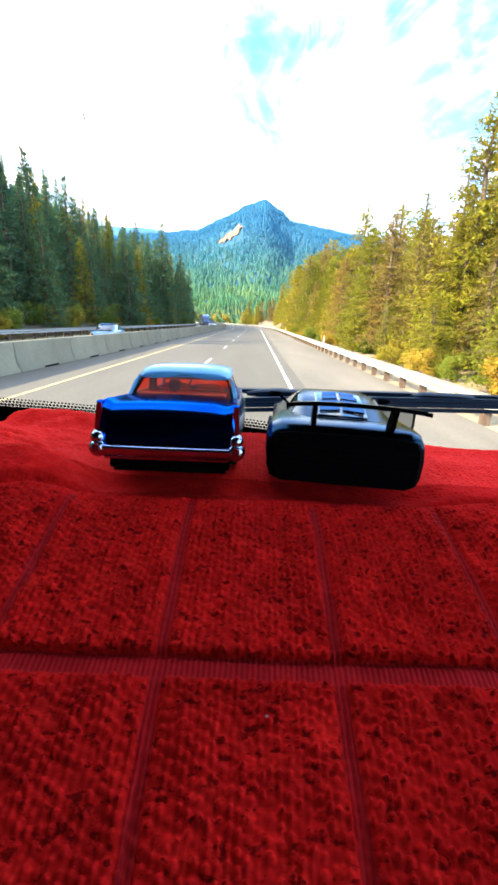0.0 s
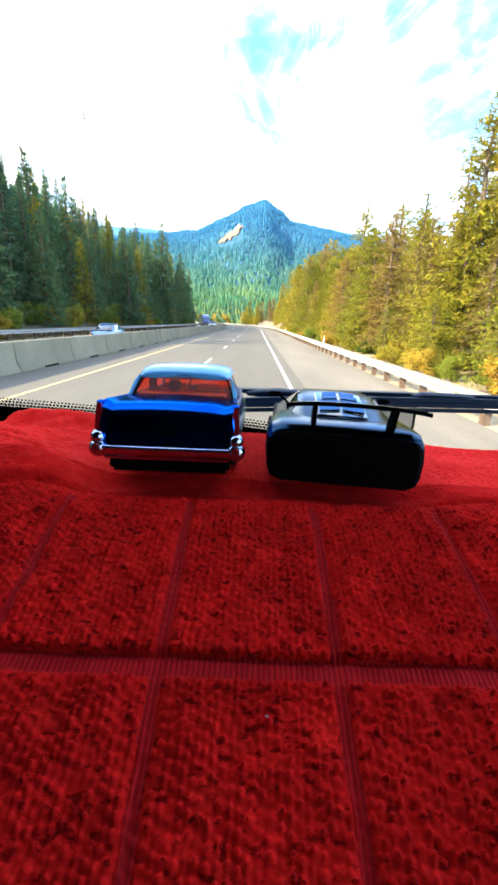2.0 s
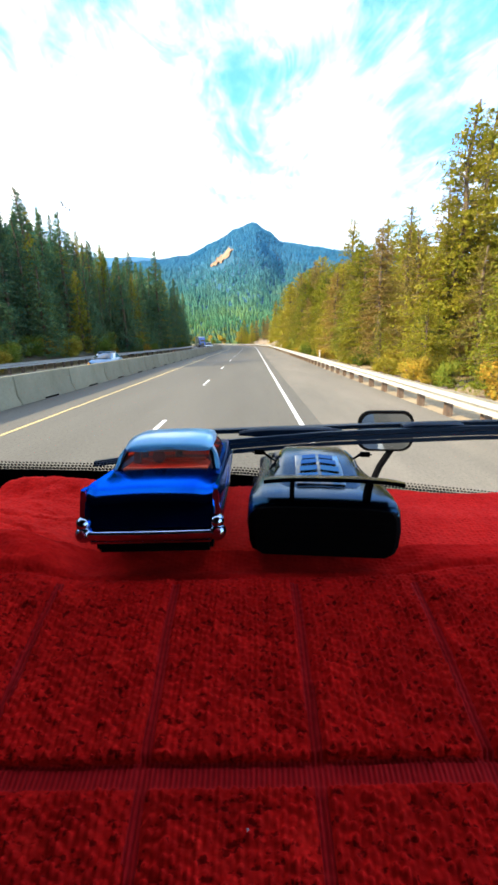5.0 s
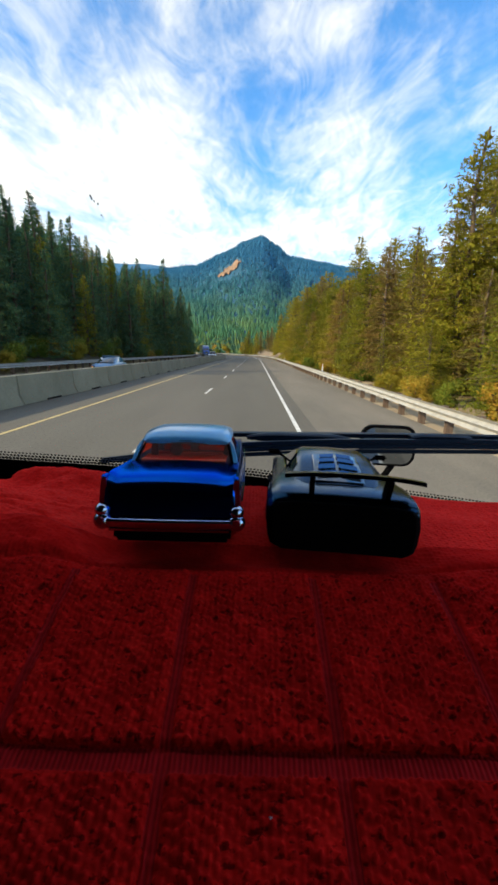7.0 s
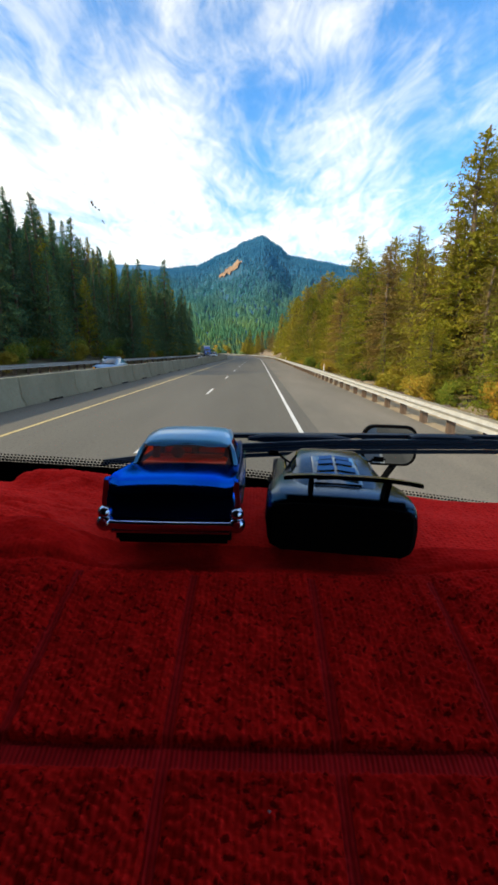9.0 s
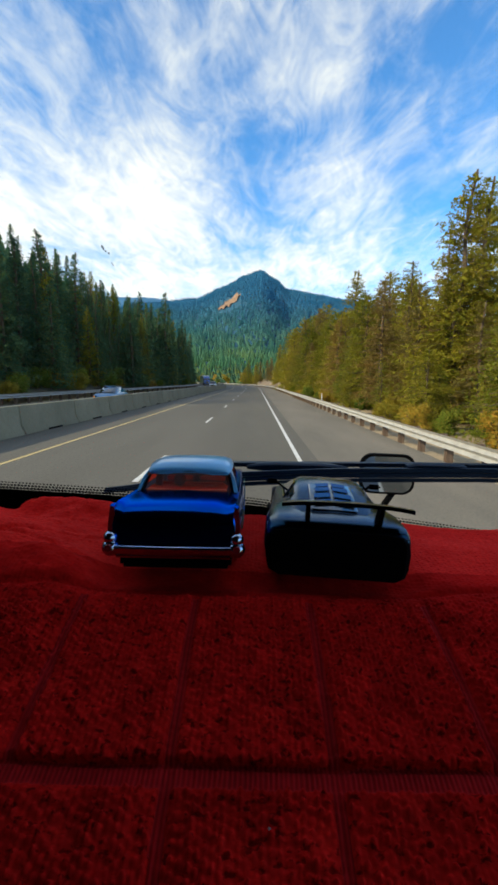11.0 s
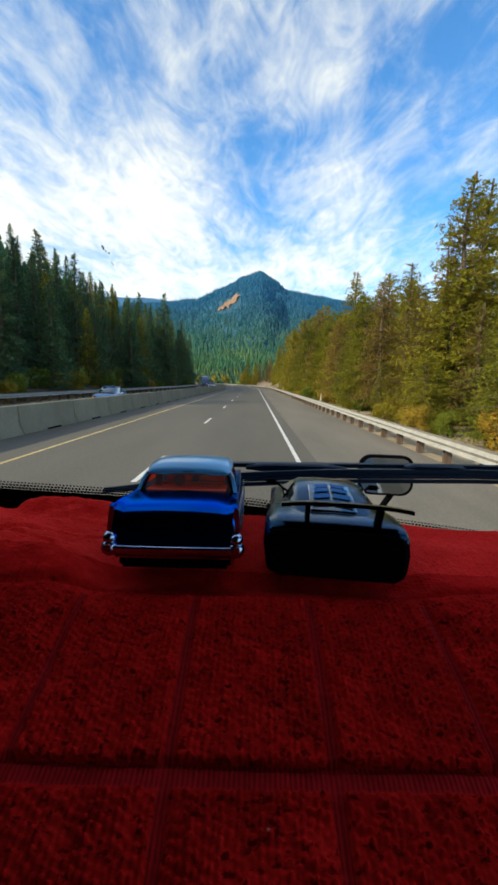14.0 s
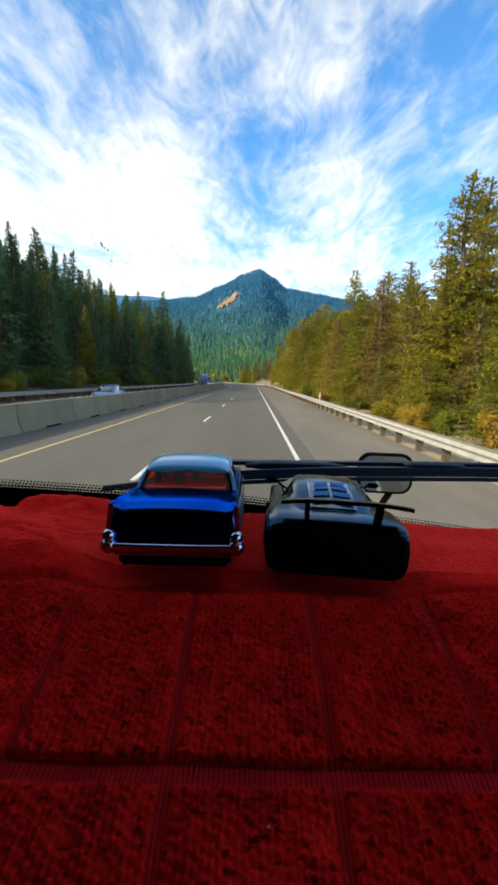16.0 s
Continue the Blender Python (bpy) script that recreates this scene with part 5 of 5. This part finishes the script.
wedge_car().matrix_world = pose(0.0490, 0.2035, 1.9868, -4.9, 1.2, -4.0) @ MM

# ---- wiper outside the glass ----
wip = thing("windshield_wiper", "black windshield wiper with a long blade resting on the glass", "wiper")
blade = [(-0.215, 0.565, 1.950), (-0.13, 0.57, 1.960), (-0.04, 0.575, 1.969), (0.12, 0.59, 1.976), (0.34, 0.60, 1.979), (0.54, 0.60, 1.978)]


def ribbon(pts, w, h):
    return Shape().loft([[(x, y - w, z - h), (x, y + w, z - h), (x, y + w, z + h), (x, y - w, z + h)] for x, y, z in pts])


def slim(x):
    """The blade thins out toward its free end."""
    return 0.3 + 0.7 * smooth01((x + 0.215) / 0.2)


fine = [(blade[0][0] + (0.54 - blade[0][0]) * k / 30) for k in range(31)]


def blade_at(x):
    for q, r in zip(blade, blade[1:]):
        if x <= r[0] + 1e-9:
            t = (x - q[0]) / (r[0] - q[0])
            return tuple(q[k] + (r[k] - q[k]) * t for k in range(3))
    return blade[-1]


def blade_strip(lift, back, w, h):
    rings = []
    for x in fine:
        q, k = blade_at(x), slim(x)
        rings.append([(x, q[1] - back - w, q[2] + lift * k - h * k), (x, q[1] - back + w, q[2] + lift * k - h * k), (x, q[1] - back + w * 0.6, q[2] + lift * k + h * k), (x, q[1] - back - w * 0.6, q[2] + lift * k + h * k)])
    return Shape().loft(rings)


part("blade_rubber", blade_strip(-0.0078, 0.008, 0.003, 0.0026), RUBBER, wip, "thin rubber blade", 30)
part("blade_spine", blade_strip(-0.0012, 0.002, 0.006, 0.0030), RUBBER, wip, "black blade spine", 30)
part("blade_frame", blade_strip(0.0056, 0.0, 0.005, 0.0028), RUBBER, wip, "black blade frame", 30)
part("arm", ribbon([(-0.05, 0.62, 1.981), (0.2, 0.625, 1.985), (0.42, 0.625, 1.987), (0.57, 0.64, 1.985)], 0.007, 0.0030), RUBBER, wip, "black wiper arm", 30)


def cover_ring(x, lo, hi, w):
    return [(x, 0.61 - w, lo), (x, 0.61 + w, lo), (x, 0.61 + w, hi - 0.002), (x, 0.61 + w * 0.6, hi), (x, 0.61 - w * 0.6, hi), (x, 0.61 - w, hi - 0.002)]


part("joint", Shape().loft([cover_ring(-0.01, 1.977, 1.982, 0.005), cover_ring(0.015, 1.976, 1.9862, 0.010), cover_ring(0.035, 1.9755, 1.9878, 0.013), cover_ring(0.10, 1.9755, 1.9878, 0.013),
                            cover_ring(0.125, 1.976, 1.986, 0.010), cover_ring(0.145, 1.978, 1.983, 0.006)]), RUBBER, wip, "wide pivot cover", 30)
part("clip", Shape().loft([cover_ring(0.235, 1.980, 1.988, 0.008), cover_ring(0.248, 1.979, 1.9915, 0.012), cover_ring(0.30, 1.979, 1.9918, 0.012), cover_ring(0.325, 1.980, 1.9895, 0.008)]), RUBBER, wip, "rounded blade clip", 30)

part("pivot_shaft", Shape().tube([(0.565, 0.645, 1.99), (0.57, 0.70, 1.85), (0.57, 0.80, 1.57)], 0.014, 8), RUBBER, wip, "black pivot shaft")
wip.matrix_world = pose(0, 0, -0.012)

# ---- hood and its mirror ----
hood = solid("hood", Shape().loft([[(-1.05, y, 0.03), (0.7, y, 0.03), (0.7, y, z - 0.1), (0.52, y, z), (-0.85, y, z), (-1.05, y, z - 0.1)] for y, z in ((0.62, 1.63), (0.75, 1.60), (1.4, 1.45), (2.1, 1.27), (2.5, 1.05))]),
             HOODP, "dark painted truck hood below the windshield", "vehicle hood", kind="structure", smooth=40)
mir = thing("hood_mirror", "black-framed rounded convex mirror on the truck's hood", "mirror")
MX, MY, MZ = 0.665, 2.0, 1.655


def rounded(w, h, r, y, n=6):
    pts = []
    for cx, cz, a0 in ((w - r, h - r, 0), (-w + r, h - r, 90), (-w + r, -h + r, 180), (w - r, -h + r, 270)):
        pts += [(cx + r * math.cos(radians(a0 + 90 * k / n)), y, cz + r * math.sin(radians(a0 + 90 * k / n))) for k in range(n + 1)]
    return pts


hm = pose(MX, MY, MZ, 0, 0, -6)
rings = [rounded(0.118, 0.088, 0.05, 0.0), rounded(0.132, 0.100, 0.058, -0.006), rounded(0.135, 0.103, 0.06, 0.012), rounded(0.12, 0.09, 0.055, 0.04), rounded(0.06, 0.05, 0.04, 0.065)]
part("housing", Shape().loft(rings[1:]).moved(hm), BLACK_PL, mir, "black plastic housing", 40)
part("mirror_glass", Shape().add(rounded(0.119, 0.089, 0.051, -0.009), [tuple(range(28))]).moved(hm), MIRROR, mir, "mirror glass")
part("bracket", Shape().tube([(MX + 0.05, MY + 0.03, MZ - 0.09), (MX - 0.02, MY + 0.0, MZ - 0.18), (MX - 0.12, MY - 0.05, MZ - 0.385)], 0.016, 8), BLACK_PL, mir, "black mirror bracket", 60)


# ---- vehicles on the opposite carriageway ----
def road_wheel(parent, x, y, r, w):
    s = Shape().tube([(x - w / 2, y, r), (x - w / 2 + 0.03, y, r), (x + w / 2 - 0.03, y, r), (x + w / 2, y, r)], [r * 0.92, r, r, r * 0.92], 18)
    tyre = part("tyre", s, TYRE, parent)
    part("rim", Shape().tube([(x - w / 2 - 0.01, y, r), (x + w / 2 + 0.01, y, r)], r * 0.55, 12), CHROME, tyre)


def hatch_car(m):
    t = thing("car", "blue car driving on the opposite carriageway", "car", m=m)
    rows = [(0.0, 0.74, 0.62, 0.35), (0.12, 0.84, 0.72, 0.25), (1.0, 0.88, 0.86, 0.22), (3.2, 0.88, 0.95, 0.22), (4.15, 0.84, 0.92, 0.25), (4.3, 0.76, 0.8, 0.35)]
    part("body", Shape().loft([section(y, [(0, b), (w * 0.9, b), (w, b + 0.15), (w * 0.98, h - 0.12), (w * 0.88, h), (0, h + 0.03)]) for y, w, h, b in rows]), SILVER_V, t, "blue paint", 40)
    part("cabin", Shape().loft([section(y, [(0, 0.85), (w + 0.12, 0.85), (w, h - 0.08), (w * 0.85, h), (0, h + 0.02)]) for y, w, h in ((1.1, 0.7, 0.95), (1.85, 0.62, 1.38), (3.2, 0.62, 1.42), (4.05, 0.68, 1.0))]), V_GLASS, t, "dark glass cabin", 40)
    part("roof", Shape().box(-0.56, 0.56, 1.9, 3.25, 1.405, 1.47, 0.03), SILVER_V, t, "blue roof")
    for sx in (-1, 1):
        part("headlight", Shape().box(sx * 0.6 - 0.16, sx * 0.6 + 0.16, -0.02, 0.1, 0.58, 0.7, 0.02), MIRROR, t, "clear headlight")
        for y in (0.85, 3.45):
            road_wheel(t, sx * 0.8, y, 0.31, 0.2)
    return t


def pickup(m):
    t = thing("pickup_truck", "white pickup truck with a dark grille on the opposite carriageway", "pickup truck", m=m)
    part("body", Shape().loft([section(y, [(0, 0.45), (w, 0.45), (w, h - 0.1), (w * 0.92, h), (0, h)]) for y, w, h in ((0.0, 0.86, 0.98), (0.15, 0.95, 1.08), (1.5, 0.98, 1.16), (5.4, 0.98, 1.2))]), WHITE_V, t, "white paint", 40)
    part("cabin", Shape().loft([section(y, [(0, 1.1), (w + 0.12, 1.1), (w, h - 0.1), (w * 0.88, h), (0, h)]) for y, w, h in ((1.5, 0.8, 1.2), (2.15, 0.72, 1.8), (3.5, 0.72, 1.84), (3.8, 0.78, 1.2))]), V_GLASS, t, "dark glass cabin", 40)
    part("roof", Shape().box(-0.66, 0.66, 2.2, 3.5, 1.825, 1.9, 0.03), WHITE_V, t)
    part("grille", Shape().box(-0.55, 0.55, -0.04, 0.05, 0.68, 0.95, 0.02), BLACK_PL, t, "black grille")
    part("bumper", Shape().box(-0.93, 0.93, -0.12, 0.1, 0.42, 0.62, 0.04), CHROME, t, "chrome bumper")
    for sx in (-1, 1):
        part("headlight", Shape().box(sx * 0.74 - 0.14, sx * 0.74 + 0.14, -0.03, 0.08, 0.72, 0.92, 0.02), MIRROR, t)
        for y in (0.95, 4.4):
            road_wheel(t, sx * 0.86, y, 0.39, 0.26)
    return t


def semi(m):
    t = thing("semi_truck", "blue semi truck with a white box trailer on the opposite carriageway", "truck", m=m)
    part("cab", Shape().loft([section(y, [(0, 0.8), (1.15, 0.8), (1.2, 1.1), (1.18, h - 0.15), (1.05, h), (0, h)]) for y, h in ((0.0, 1.75), (0.1, 1.9), (1.4, 2.1), (1.75, 2.9), (2.4, 3.5), (4.2, 3.7))]), BLUE_V, t, "blue cab", 40)
    part("windscreen", Shape().add([(-1.02, 1.42, 2.18), (1.02, 1.42, 2.18), (0.98, 1.76, 2.88), (-0.98, 1.76, 2.88)], [(0, 1, 2, 3)]).moved(pose(0, -0.03, 0.02)), V_GLASS, t, "dark windscreen")
    part("grille", Shape().box(-0.5, 0.5, -0.06, 0.06, 0.9, 1.65, 0.03), CHROME, t, "chrome grille")
    part("bumper", Shape().box(-1.2, 1.2, -0.15, 0.15, 0.35, 0.8, 0.05), CHROME, t, "chrome bumper")
    part("trailer", Shape().box(-1.28, 1.28, 4.9, 19.5, 1.15, 4.05, 0.05), WHITE_V, t, "white box trailer")
    for sx in (-1, 1):
        part("headlight", Shape().box(sx * 0.88 - 0.2, sx * 0.88 + 0.2, -0.04, 0.08, 1.05, 1.3, 0.03), MIRROR, t)
        for y in (1.0, 5.2, 6.4, 17.0, 18.2):
            road_wheel(t, sx * 1.02, y, 0.5, 0.4)
    return t


hatch_car(pose(-12.3, 33.0, -0.02, 0, 0, 0))
pickup(pose(-11.6 + bend(112), 112, -0.02, 0, 0, 3))
semi(pose(-14.6 + bend(165), 165, -0.02, 0, 0, 12))

for i in range(10):
    y = 22 + i * 24.0
    solid("barrier_reflector", Shape().box(-0.02, 0.02, -0.05, 0.05, 0, 0.09, 0.008).moved(pose(-8.62 + bend(y), y, 1.046)), AMBER, "small amber reflector on top of the barrier", "reflector", "barrier reflectors")

# ---- dried insect marks on the glass ----
rng = random.Random(77)


def smear(x, up, size, tilt):
    s = Shape()
    for k in range(4):
        cx, cu = x + rng.uniform(-0.3, 0.3) * size, up + (k - 1.5) * 0.55 * size
        r = size * rng.uniform(0.2, 0.36)
        dx = (k - 1.5) * tilt * size
        ring = [(cx + dx + r * rng.uniform(0.5, 1.1) * math.cos(q * 0.785), cu + r * rng.uniform(0.7, 1.5) * math.sin(q * 0.785)) for q in range(8)]
        s.add([ws_point(u, w, 0.0012) for u, w in ring] + [ws_point(u, w, 0.0004) for u, w in ring], [tuple(range(8))] + [(q, (q + 1) % 8, 8 + (q + 1) % 8, 8 + q) for q in range(8)])
    return solid("insect_mark", s, SMEAR, "small dried insect mark on the windshield", "insect mark", group="insect marks")


for x, up, size, tilt in ((-0.1311, 0.2653, 0.0030, -0.5), (-0.1263, 0.2541, 0.0013, -0.3), (-0.181, 0.250, 0.0008, 0.1), (0.236, 0.345, 0.0007, 0.0)):
    smear(x, up, size, tilt)


# a fluff of white lint on the pile
s = Shape()
rng = random.Random(3)
for k in range(7):
    q = Vector((rng.uniform(-1, 1), rng.uniform(-1, 1), rng.uniform(-0.2, 0.6))) * 0.0009
    r = Vector((rng.uniform(-1, 1), rng.uniform(-1, 1), rng.uniform(-0.2, 0.6))) * 0.0009
    s.tube([tuple(q), tuple((q + r) * 0.3 + Vector((0, 0, 0.0006))), tuple(r)], 0.00022, 4)
lint = solid("lint", s, LINT, "tiny white lint fluff on the red towel", "lint", smooth=60)
lint.matrix_world = pose(0.0085, 0.0973, towel_z(0.0085, 0.0973) + 0.0001) @ Matrix.Scale(0.65, 4)
